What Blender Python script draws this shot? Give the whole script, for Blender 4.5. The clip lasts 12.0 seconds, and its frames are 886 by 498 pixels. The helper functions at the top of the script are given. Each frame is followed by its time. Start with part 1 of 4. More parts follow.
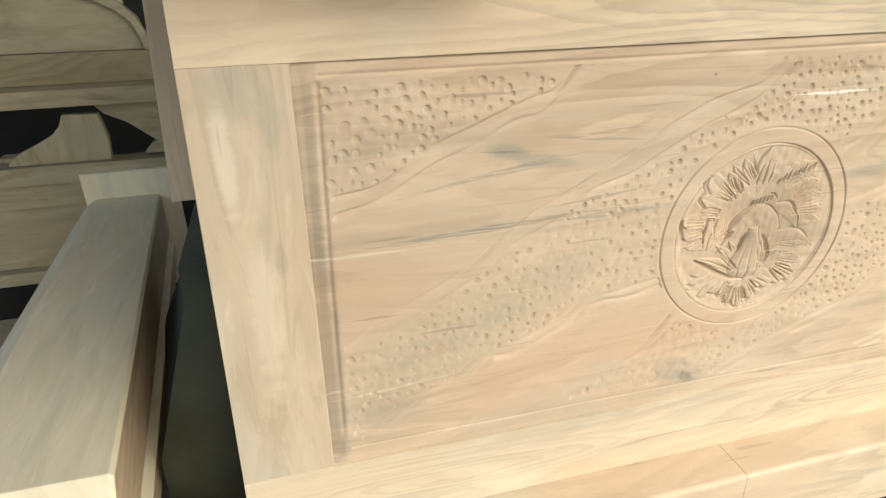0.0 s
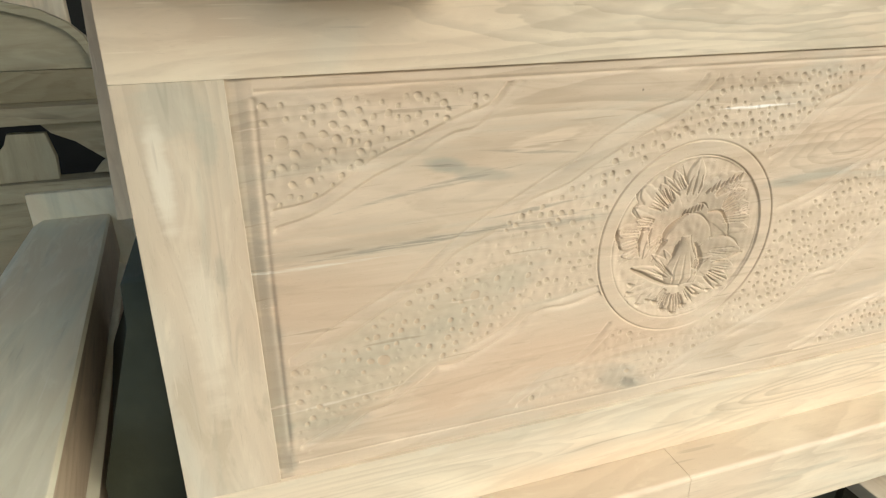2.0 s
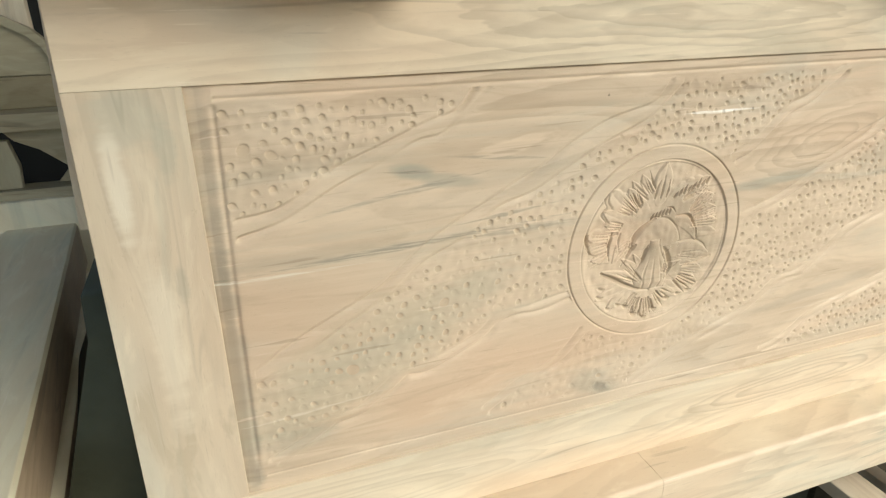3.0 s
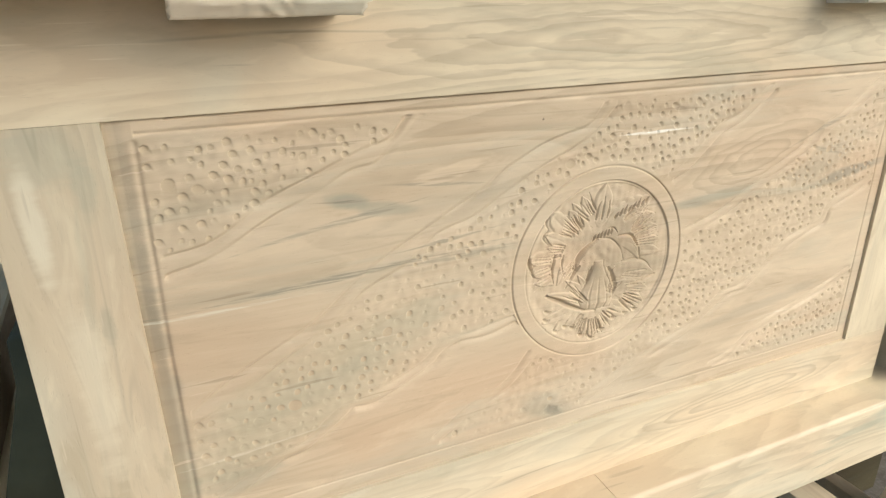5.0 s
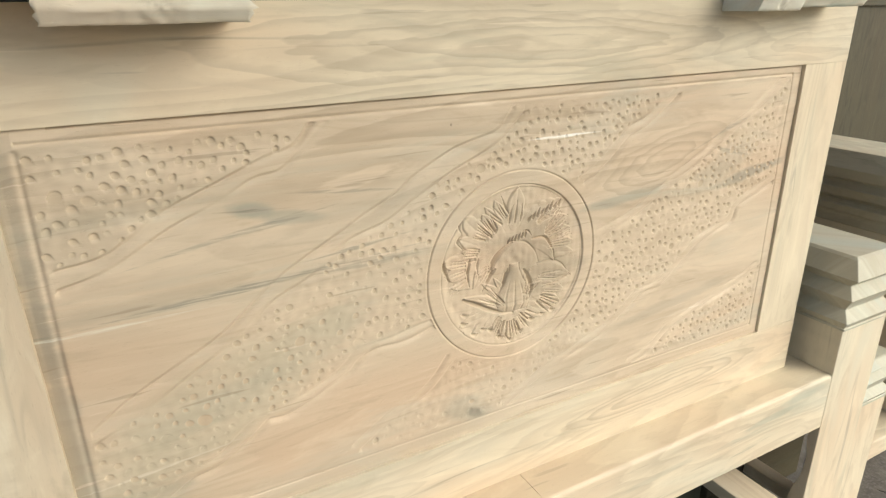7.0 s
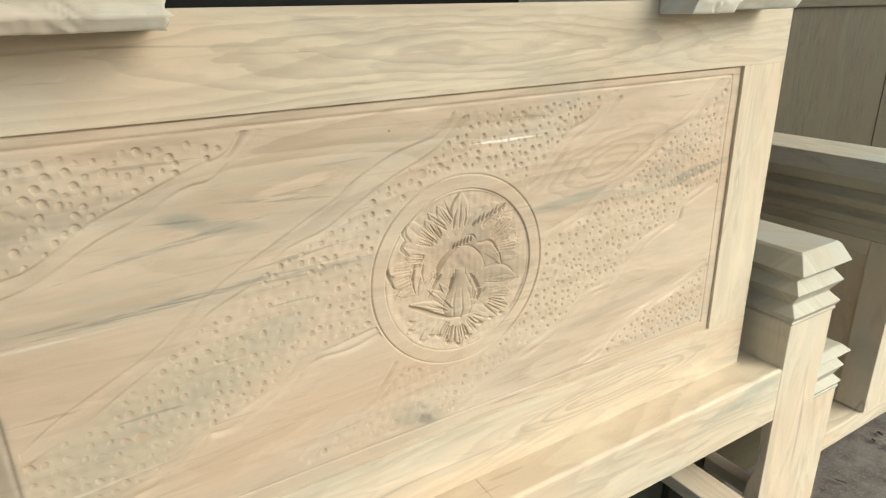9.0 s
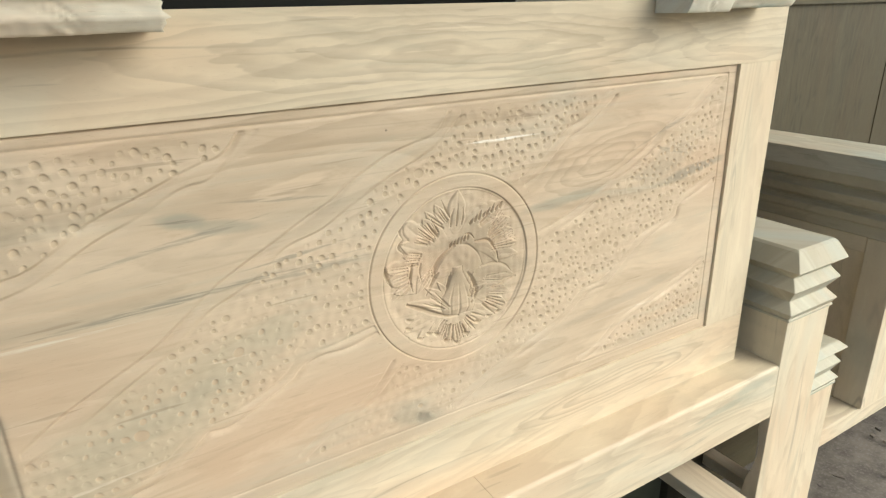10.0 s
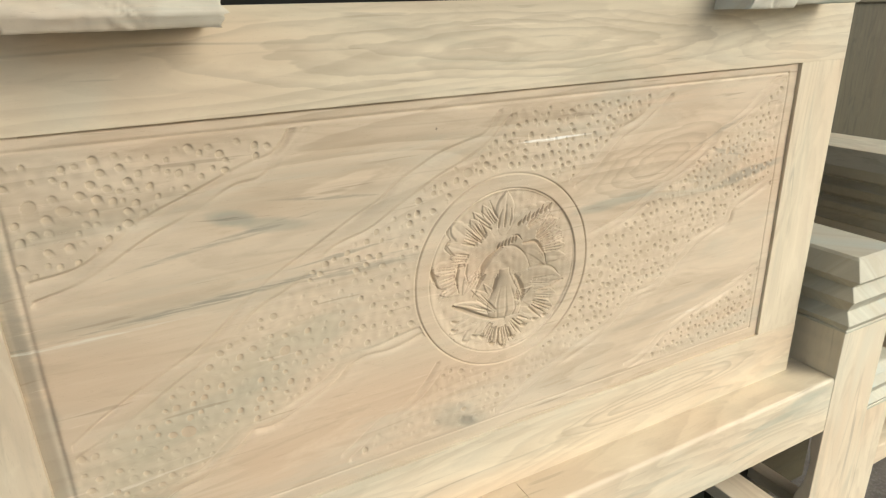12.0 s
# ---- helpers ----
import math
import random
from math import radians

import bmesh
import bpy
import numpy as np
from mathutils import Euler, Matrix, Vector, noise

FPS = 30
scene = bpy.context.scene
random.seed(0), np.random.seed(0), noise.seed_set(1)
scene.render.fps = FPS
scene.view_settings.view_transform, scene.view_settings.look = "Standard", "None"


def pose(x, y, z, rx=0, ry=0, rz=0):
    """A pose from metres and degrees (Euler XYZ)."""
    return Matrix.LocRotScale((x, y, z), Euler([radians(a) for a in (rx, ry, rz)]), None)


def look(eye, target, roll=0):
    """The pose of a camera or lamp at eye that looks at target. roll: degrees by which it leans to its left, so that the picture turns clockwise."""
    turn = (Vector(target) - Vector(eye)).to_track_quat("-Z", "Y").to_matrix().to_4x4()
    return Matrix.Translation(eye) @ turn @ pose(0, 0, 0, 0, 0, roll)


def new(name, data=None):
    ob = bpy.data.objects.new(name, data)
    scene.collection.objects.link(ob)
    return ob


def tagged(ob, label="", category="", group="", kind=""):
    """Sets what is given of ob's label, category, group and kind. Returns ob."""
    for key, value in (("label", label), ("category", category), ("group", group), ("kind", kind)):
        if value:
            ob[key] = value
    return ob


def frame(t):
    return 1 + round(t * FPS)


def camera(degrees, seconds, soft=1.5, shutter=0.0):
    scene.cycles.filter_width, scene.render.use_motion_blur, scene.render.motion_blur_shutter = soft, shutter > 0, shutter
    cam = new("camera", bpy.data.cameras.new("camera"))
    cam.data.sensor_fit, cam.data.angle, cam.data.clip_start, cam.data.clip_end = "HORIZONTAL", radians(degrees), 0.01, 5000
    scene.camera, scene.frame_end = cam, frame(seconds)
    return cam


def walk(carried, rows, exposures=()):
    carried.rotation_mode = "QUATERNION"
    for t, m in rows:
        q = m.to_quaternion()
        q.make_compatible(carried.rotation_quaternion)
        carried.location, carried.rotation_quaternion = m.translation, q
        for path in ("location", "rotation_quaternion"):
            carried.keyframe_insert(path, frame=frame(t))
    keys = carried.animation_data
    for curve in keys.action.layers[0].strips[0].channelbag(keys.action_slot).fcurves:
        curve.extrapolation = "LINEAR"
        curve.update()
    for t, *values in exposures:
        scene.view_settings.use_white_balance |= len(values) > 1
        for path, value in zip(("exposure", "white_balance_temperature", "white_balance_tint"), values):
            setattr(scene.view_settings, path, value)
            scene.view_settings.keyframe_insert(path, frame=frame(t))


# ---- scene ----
cam = camera(70.7, 12.0, soft=1.25)
EXPOSURE, TINT = 0.36, 5
PATH = [
    (0, (0.184, 0.028, 1.081), (0.641, 1.777, 0.226), -0.8),
    (0.5, (0.191, 0.014, 1.084), (0.702, 1.761, 0.255), -0.6),
    (1, (0.195, 0.007, 1.083), (0.716, 1.754, 0.262), -0.8),
    (1.5, (0.2, 0.006, 1.081), (0.742, 1.749, 0.263), -0.8),
    (2, (0.204, 0.008, 1.08), (0.769, 1.75, 0.277), -0.4),
    (2.5, (0.212, 0.009, 1.08), (0.811, 1.742, 0.282), -0.4),
    (3, (0.217, 0.01, 1.08), (0.845, 1.737, 0.29), -0.3),
    (4.8, (0.246, 0.005, 1.087), (0.955, 1.73, 0.366), -0.9),
    (5, (0.248, 0.006, 1.082), (0.973, 1.723, 0.358), -1.2),
    (5.5, (0.258, 0.0, 1.081), (1.021, 1.698, 0.348), -1.0),
    (6, (0.267, -0.002, 1.08), (1.066, 1.676, 0.34), -0.6),
    (6.5, (0.274, -0.006, 1.081), (1.099, 1.665, 0.357), -0.6),
    (7, (0.284, -0.012, 1.082), (1.152, 1.644, 0.371), -1.0),
    (7.5, (0.292, -0.014, 1.082), (1.184, 1.631, 0.375), -1.0),
    (9.5, (0.317, -0.028, 1.083), (1.265, 1.587, 0.382), -1.6),
    (10, (0.315, -0.029, 1.084), (1.258, 1.587, 0.378), -1.7),
    (10.5, (0.312, -0.029, 1.081), (1.219, 1.606, 0.372), -1.9),
    (11, (0.306, -0.022, 1.081), (1.182, 1.633, 0.38), -1.5),
    (11.5, (0.308, -0.014, 1.082), (1.158, 1.657, 0.386), -1.8),
    (12, (0.307, -0.011, 1.081), (1.158, 1.657, 0.378), -1.8),
]
walk(cam, [(t, look(eye, target, roll)) for t, eye, target, roll in PATH],
     exposures=[(0, EXPOSURE + 0.1, 6900, TINT + 3), (2.5, EXPOSURE + 0.03, 6500, TINT - 1), (5.5, EXPOSURE, 6600, TINT), (9.5, EXPOSURE, 6500, TINT - 2), (11.5, EXPOSURE - 0.05, 6550, TINT - 1), (12, EXPOSURE - 0.06, 6550, TINT - 1)])

# ---- sky and sun: bright overcast daylight that comes in under an added roof ----
SUN_ELEVATION, SUN_TURN = 38.5, 34.0
world = bpy.data.worlds.new("sky")
scene.world = world
world.use_nodes = True
wn = world.node_tree.nodes
sky = wn.new("ShaderNodeTexSky")
sky.sky_type, sky.sun_disc = "NISHITA", False
sky.sun_elevation, sky.sun_rotation = radians(SUN_ELEVATION), radians(180 - SUN_TURN)
sky.air_density, sky.dust_density = 1.0, 3.0
wn["Background"].inputs["Strength"].default_value = 0.15
world.node_tree.links.new(sky.outputs[0], wn["Background"].inputs["Color"])
sun = new("sun", bpy.data.lights.new("sun", "SUN"))
sun.data.energy, sun.data.angle, sun.data.color = 2.15, radians(60), (1.0, 0.94, 0.85)
sun.matrix_world = look((3 * math.sin(radians(SUN_TURN)), -3 * math.cos(radians(SUN_TURN)), 3 * math.tan(radians(SUN_ELEVATION))), (0, 0, 0))


# ---- materials ----
class Nodes:
    """A small hand for node trees."""

    def __init__(self, name):
        self.mat = bpy.data.materials.new(name)
        self.mat.use_nodes = True
        self.tree = self.mat.node_tree
        self.bsdf = self.tree.nodes["Principled BSDF"]

    def put(self, socket, value):
        if isinstance(value, bpy.types.NodeSocket):
            self.tree.links.new(value, socket)
        elif value is not None:
            socket.default_value = value

    def math(self, op, a, b=None, c=None, clamp=False):
        n = self.tree.nodes.new("ShaderNodeMath")
        n.operation, n.use_clamp = op, clamp
        for k, v in enumerate((a, b, c)):
            self.put(n.inputs[k], v)
        return n.outputs[0]

    def vec(self, x, y, z):
        n = self.tree.nodes.new("ShaderNodeCombineXYZ")
        for k, v in enumerate((x, y, z)):
            self.put(n.inputs[k], v)
        return n.outputs[0]

    def noise(self, v, scale=1.0, detail=3.0, rough=0.55, distort=0.0):
        n = self.tree.nodes.new("ShaderNodeTexNoise")
        self.put(n.inputs["Vector"], v)
        self.put(n.inputs["Scale"], scale)
        self.put(n.inputs["Detail"], detail)
        self.put(n.inputs["Roughness"], rough)
        self.put(n.inputs["Distortion"], distort)
        return n.outputs[0]

    def ramp(self, v, lo, hi, a=0.0, b=1.0):
        n = self.tree.nodes.new("ShaderNodeMapRange")
        n.interpolation_type = "SMOOTHSTEP"
        for k, x in enumerate((v, lo, hi, a, b)):
            self.put(n.inputs[k], x)
        return n.outputs[0]

    def mix(self, f, a, b, blend="MIX"):
        n = self.tree.nodes.new("ShaderNodeMix")
        n.data_type, n.blend_type = "RGBA", blend
        self.put(n.inputs["Factor"], f)
        for s, v in ((n.inputs[6], a), (n.inputs[7], b)):
            self.put(s, (*v, 1.0) if isinstance(v, tuple) and len(v) == 3 else v)
        return n.outputs[2]

    def place(self):
        tc = self.tree.nodes.new("ShaderNodeTexCoord")
        sep = self.tree.nodes.new("ShaderNodeSeparateXYZ")
        self.tree.links.new(tc.outputs["Object"], sep.inputs[0])
        return sep.outputs[0], sep.outputs[1], sep.outputs[2]

    def luck(self):
        return self.tree.nodes.new("ShaderNodeObjectInfo").outputs["Random"]

    def finish(self, colour, rough, height=None, strength=0.3, distance=0.001):
        self.put(self.bsdf.inputs["Base Color"], colour)
        self.put(self.bsdf.inputs["Roughness"], rough)
        if height is not None:
            b = self.tree.nodes.new("ShaderNodeBump")
            b.inputs["Strength"].default_value, b.inputs["Distance"].default_value = strength, distance
            self.put(b.inputs["Height"], height)
            self.put(self.bsdf.inputs["Normal"], b.outputs[0])
        return self.mat


def wood(name, axis, light, dark, stain=(0.41, 0.43, 0.355), stain_amount=0.6, rings=15.0, marks=(), rough=0.62, cast=0.6, vein_amount=0.42, mottle=1.0, figure=0.44, lines=1.0, eyes=()):
    """Raw sanded teak with its grain along an axis: growth rings, fibres, pores, grey weather stains, and placed marks
    (x, z, half width, half height, colour, amount) on the face of a panel: stains, and some painted shade."""
    n = Nodes(name)
    x, y, z = n.place()
    luck = 3.7 if marks or eyes else n.math("MULTIPLY", n.luck(), 17.0)
    g, a, b = {"x": (x, z, y), "y": (y, x, z), "z": (z, x, y)}[axis]
    g2 = n.math("ADD", g, luck)
    a2 = n.math("ADD", a, n.math("MULTIPLY", luck, 0.37))
    slow = n.noise(n.vec(n.math("MULTIPLY", g2, 2.2), n.math("MULTIPLY", a2, 7.0), luck), 1.0, 2.0)
    # growth figure: contour lines of a slow field drawn out along the grain
    cross = n.math("MULTIPLY_ADD", b, 0.8, a2)
    field = n.noise(n.vec(n.math("MULTIPLY", g2, 1.5), n.math("MULTIPLY", cross, 8.5), n.math("ADD", luck, 2.0)), 1.0, 2.0, 0.45, 0.25)
    wob = n.noise(n.vec(n.math("MULTIPLY", g2, 12.0), n.math("MULTIPLY", cross, 60.0), luck), 1.0, 3.0)
    phase = n.math("ADD", n.math("MULTIPLY", field, rings), n.math("ADD", n.math("MULTIPLY", wob, 0.5), n.math("MULTIPLY", cross, 26.0)))
    saw = n.math("FRACT", phase)
    ring = n.math("MULTIPLY", n.ramp(saw, 0.15, 0.88), n.ramp(saw, 1.0, 0.90))
    ring = n.math("MULTIPLY", ring, n.ramp(slow, 0.36, 0.66, 0.10, 1.0))
    fibre = n.noise(n.vec(n.math("MULTIPLY", g2, 7.0), n.math("MULTIPLY", a2, 260.0), n.math("MULTIPLY", b, 260.0)), 1.0, 4.0, 0.65)
    streak = n.noise(n.vec(n.math("MULTIPLY", g2, 1.6), n.math("MULTIPLY", a2, 38.0), n.math("MULTIPLY", b, 30.0)), 1.0, 3.0, 0.6)
    pore = n.noise(n.vec(n.math("MULTIPLY", g2, 120.0), n.math("MULTIPLY", a2, 1300.0), n.math("MULTIPLY", b, 900.0)), 1.0, 1.0)
    pores = n.ramp(pore, 0.66, 0.74)
    f = n.math("ADD", n.math("MULTIPLY", ring, figure), n.math("MULTIPLY", n.ramp(fibre, 0.30, 0.75), 0.13 * lines))
    f = n.math("ADD", f, n.math("MULTIPLY", n.ramp(streak, 0.48, 0.78), 0.34 * lines), clamp=True)
    col = n.mix(f, light, dark)
    bloom = n.noise(n.vec(n.math("MULTIPLY", g2, 5.0), n.math("MULTIPLY", cross, 16.0), n.math("ADD", luck, 6.0)), 1.0, 3.0, 0.5, 0.8)
    col = n.mix(n.ramp(bloom, 0.50, 0.68, 0.0, 0.42), col, (min(light[0] * 1.15, 0.86), min(light[1] * 1.16, 0.80), light[2] * 1.18))
    # rosy and greenish drift from board to board
    drift = n.noise(n.vec(n.math("MULTIPLY", g2, 2.5), n.math("MULTIPLY", a2, 6.0), n.math("ADD", luck, 3.0)), 1.0, 2.0)
    col = n.mix(n.ramp(drift, 0.43, 0.66, 0.0, 0.62), col, (light[0] * 0.97, light[1] * 0.87, light[2] * 0.82))
    cool = n.noise(n.vec(n.math("MULTIPLY", g2, 3.6), n.math("MULTIPLY", cross, 9.0), n.math("ADD", luck, 13.0)), 1.0, 3.0, 0.5, 0.5)
    col = n.mix(n.ramp(cool, 0.50, 0.70, 0.0, cast), col, (light[0] * 0.90, light[1] * 1.06, light[2] * 1.20))
    # patches sanded paler and left darker, drawn out along the grain
    patch = n.noise(n.vec(n.math("MULTIPLY", g2, 7.0), n.math("MULTIPLY", cross, 30.0), n.math("ADD", luck, 51.0)), 1.0, 4.0, 0.62, 0.9)
    col = n.mix(n.ramp(patch, 0.53, 0.70, 0.0, 0.50 * mottle), col, (min(light[0] * 1.18, 0.88), min(light[1] * 1.20, 0.84), light[2] * 1.22))
    col = n.mix(n.ramp(patch, 0.47, 0.32, 0.0, 0.45 * mottle), col, (dark[0] * 1.05, dark[1] * 1.05, dark[2] * 1.02))
    grey = n.noise(n.vec(n.math("MULTIPLY", g2, 3.2), n.math("MULTIPLY", a2, 21.0), n.math("ADD", luck, 9.0)), 1.0, 4.0, 0.6, 0.6)
    col = n.mix(n.ramp(grey, 0.52, 0.74, 0.0, stain_amount), col, stain)
    col = n.mix(n.math("MULTIPLY", pores, 0.12), col, (dark[0] * 0.5, dark[1] * 0.45, dark[2] * 0.4))
    if marks:
        warp = n.noise(n.vec(n.math("MULTIPLY", x, 14.0), 0.0, n.math("MULTIPLY", z, 45.0)), 1.0, 4.0, 0.6)
        warp = n.math("MULTIPLY", n.math("SUBTRACT", warp, 0.5), 1.7)
        broken = n.ramp(n.noise(n.vec(n.math("MULTIPLY", x, 22.0), 0.0, n.math("MULTIPLY", z, 420.0)), 1.0, 3.0), 0.38, 0.58, 0.15, 1.0)
        for mx, mz, rx, rz, tilt, tone, amount in marks:
            mx, mz = 0.258 + (mx - 0.258) * 0.9906, 1.081 + (mz - 1.081) * 0.9906
            dx = n.math("DIVIDE", n.math("SUBTRACT", x, mx), rx)
            zz = n.math("SUBTRACT", z, n.math("ADD", n.math("MULTIPLY", n.math("SUBTRACT", x, mx), tilt), mz))
            dz = n.math("DIVIDE", zz, rz)
            if rz < 0.006:
                far = n.math("MULTIPLY", n.math("ADD", n.math("ABSOLUTE", dx), n.math("ABSOLUTE", dz)), 0.85)
            else:
                far = n.math("SQRT", n.math("ADD", n.math("MULTIPLY", dx, dx), n.math("MULTIPLY", dz, dz)))
            d = n.math("ADD", far, warp)
            spot = n.ramp(d, 1.15, 0.45, 0.0, amount)
            if rz < 0.006:
                spot = n.math("MULTIPLY", spot, broken)
            col = n.mix(spot, col, tone)
    # cathedral figure: drawn-out rings round an eye (x, z, half length, half height, lean, amount)
    for ex, ez, rx, rz, lean, amount in eyes:
        du = n.math("DIVIDE", n.math("SUBTRACT", x, ex), rx)
        dv = n.math("DIVIDE", n.math("SUBTRACT", n.math("SUBTRACT", z, ez), n.math("MULTIPLY", n.math("SUBTRACT", x, ex), lean)), rz)
        wave = n.noise(n.vec(n.math("MULTIPLY", x, 9.0), luck, n.math("MULTIPLY", z, 40.0)), 1.0, 3.0)
        far = n.math("ADD", n.math("SQRT", n.math("ADD", n.math("MULTIPLY", du, du), n.math("MULTIPLY", dv, dv))), n.math("MULTIPLY", n.math("SUBTRACT", wave, 0.5), 0.55))
        saw = n.math("FRACT", n.math("MULTIPLY", far, 4.0))
        line = n.math("MULTIPLY", n.math("MULTIPLY", n.ramp(saw, 0.35, 0.90), n.ramp(saw, 1.0, 0.92)), n.math("MULTIPLY", n.ramp(far, 1.45, 0.80, 0.0, amount), n.ramp(far, 0.10, 0.45)))
        col = n.mix(line, col, (dark[0] * 0.85, dark[1] * 0.84, dark[2] * 0.82))
    # thin dark mineral lines that wander with the grain
    vein = n.noise(n.vec(n.math("MULTIPLY", g2, 1.1), n.math("MULTIPLY", cross, 11.0), n.math("ADD", luck, 21.0)), 1.0, 3.0, 0.5, 0.3)
    thin = n.ramp(n.math("ABSOLUTE", n.math("SUBTRACT", vein, 0.5)), 0.013, 0.0)
    where = n.ramp(n.noise(n.vec(n.math("MULTIPLY", g2, 4.0), n.math("MULTIPLY", cross, 12.0), n.math("ADD", luck, 31.0)), 1.0, 2.0), 0.48, 0.66, 0.0, vein_amount)
    col = n.mix(n.math("MULTIPLY", thin, where), col, (dark[0] * 0.48, dark[1] * 0.50, dark[2] * 0.52))
    dash = n.noise(n.vec(n.math("MULTIPLY", g2, 9.0), n.math("MULTIPLY", cross, 150.0), n.math("ADD", luck, 41.0)), 1.0, 2.0, 0.5, 0.2)
    col = n.mix(n.ramp(dash, 0.67, 0.75, 0.0, 0.36 * lines), col, (dark[0] * 0.55, dark[1] * 0.52, dark[2] * 0.50))
    col = n.mix(n.ramp(dash, 0.29, 0.24, 0.0, 0.40), col, (min(light[0] * 1.2, 0.85), min(light[1] * 1.22, 0.82), min(light[2] * 1.3, 0.75)))
    h = n.math("SUBTRACT", n.math("ADD", n.math("MULTIPLY", fibre, 0.6), n.math("MULTIPLY", ring, 0.35)), n.math("MULTIPLY", pores, 0.8))
    rr = n.math("ADD", rough - 0.06, n.math("MULTIPLY", fibre, 0.14))
    return n.finish(col, rr, h, 0.35, 0.0006)


PALE, TAN = (0.67, 0.585, 0.435), (0.43, 0.35, 0.245)
TEAK = {k: wood("raw_teak_" + k, k, PALE, TAN, (0.40, 0.385, 0.29), 0.45, cast=0.30, figure=a, mottle=0.7, lines=b) for k, a, b in (("x", 0.50, 0.7), ("y", 0.4, 0.6), ("z", 0.26, 0.35))}
TOP = wood("figured_teak_top", "x", PALE, TAN, (0.40, 0.385, 0.29), 0.45, cast=0.30, figure=0.40, mottle=0.7, lines=0.7,
           eyes=((0.690, 1.050, 0.36, 0.034, -0.01, 0.36), (1.200, 1.035, 0.26, 0.030, 0.02, 0.22)))
FOOT = wood("figured_teak_foot", "x", PALE, TAN, (0.40, 0.385, 0.29), 0.35, cast=0.30, figure=0.40, mottle=0.7, lines=0.7,
            eyes=((0.950, 0.556, 0.190, 0.022, 0.03, 0.42), (0.330, 0.545, 0.220, 0.022, 0.0, 0.22)))
RAIL = wood("stained_teak_rail", "x", PALE, TAN, (0.40, 0.385, 0.29), 0.45, cast=0.40, figure=0.40, mottle=0.8, lines=0.7, marks=(
    (1.150, 0.462, 0.080, 0.007, 0.05, (0.36, 0.37, 0.29), 0.55),
    (1.050, 0.447, 0.070, 0.005, 0.05, (0.36, 0.35, 0.27), 0.45),
    (1.215, 0.478, 0.060, 0.010, 0.02, (0.42, 0.44, 0.36), 0.50),
    (1.090, 0.420, 0.050, 0.0030, 0.08, (0.30, 0.28, 0.20), 0.50),
    (0.900, 0.450, 0.080, 0.006, 0.03, (0.40, 0.38, 0.29), 0.35),
))
# the left stile: greener and a little darker than the right one
GREENISH = wood("greenish_grey_teak", "z", (0.590, 0.515, 0.385), (0.41, 0.345, 0.25), (0.38, 0.39, 0.31), 0.45, cast=0.45, vein_amount=0.2, mottle=1.2, lines=0.5, marks=(
    (0.152, 0.985, 0.034, 0.030, 0.0, (0.42, 0.43, 0.345), 0.45),
    (0.176, 0.955, 0.010, 0.030, 0.0, (0.36, 0.375, 0.30), 0.40),
    (0.136, 0.930, 0.010, 0.055, 0.0, (0.74, 0.69, 0.56), 0.70),
    (0.150, 0.780, 0.014, 0.100, 0.0, (0.72, 0.65, 0.51), 0.55),
    (0.170, 0.840, 0.006, 0.020, 0.0, (0.36, 0.33, 0.25), 0.45),
))
BLEACHED = wood("bleached_teak", "z", (0.455, 0.440, 0.350), (0.38, 0.335, 0.25), (0.32, 0.37, 0.30), 0.8, cast=0.6, rings=1.0, vein_amount=0.1, mottle=1.1, figure=0.15, lines=0.2)
GREYED = {k: wood("weathered_teak_" + k, k, (0.375, 0.335, 0.222), (0.230, 0.195, 0.122), (0.255, 0.250, 0.165), 0.6, cast=0.3, mottle=1.3) for k in "xyz"}
SANDED = wood("sanded_grey_teak", "y", (0.77, 0.725, 0.54), (0.67, 0.61, 0.44), (0.55, 0.55, 0.42), 0.6, rings=4.0, cast=0.3, vein_amount=0.0, mottle=1.2, lines=0.5)
BROWN_EDGE = wood("brown_side_teak", "y", (0.55, 0.44, 0.30), (0.40, 0.305, 0.20), (0.36, 0.33, 0.24), 0.5, cast=0.2, mottle=1.2)
# greenish teak with the cornice's shade put into its darker colour
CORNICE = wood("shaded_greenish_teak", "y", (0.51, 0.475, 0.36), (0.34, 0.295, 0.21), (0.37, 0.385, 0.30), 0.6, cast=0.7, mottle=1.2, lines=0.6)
OLD = {k: wood("brown_old_wood_" + k, k, (0.068, 0.057, 0.030), (0.034, 0.028, 0.014), (0.062, 0.058, 0.034), 0.6, rough=0.6, cast=0.2, mottle=1.4) for k in "xyz"}
ROUGH = wood("rough_hewn_wood", "x", (0.76, 0.71, 0.59), (0.57, 0.51, 0.41), (0.46, 0.51, 0.44), 1.0, rings=10.0, rough=0.85, cast=0.9, vein_amount=0.1)
SLATE = (0.28, 0.285, 0.235)
GREY, INK, BROWN = (0.25, 0.235, 0.19), (0.15, 0.13, 0.10), (0.34, 0.28, 0.20)
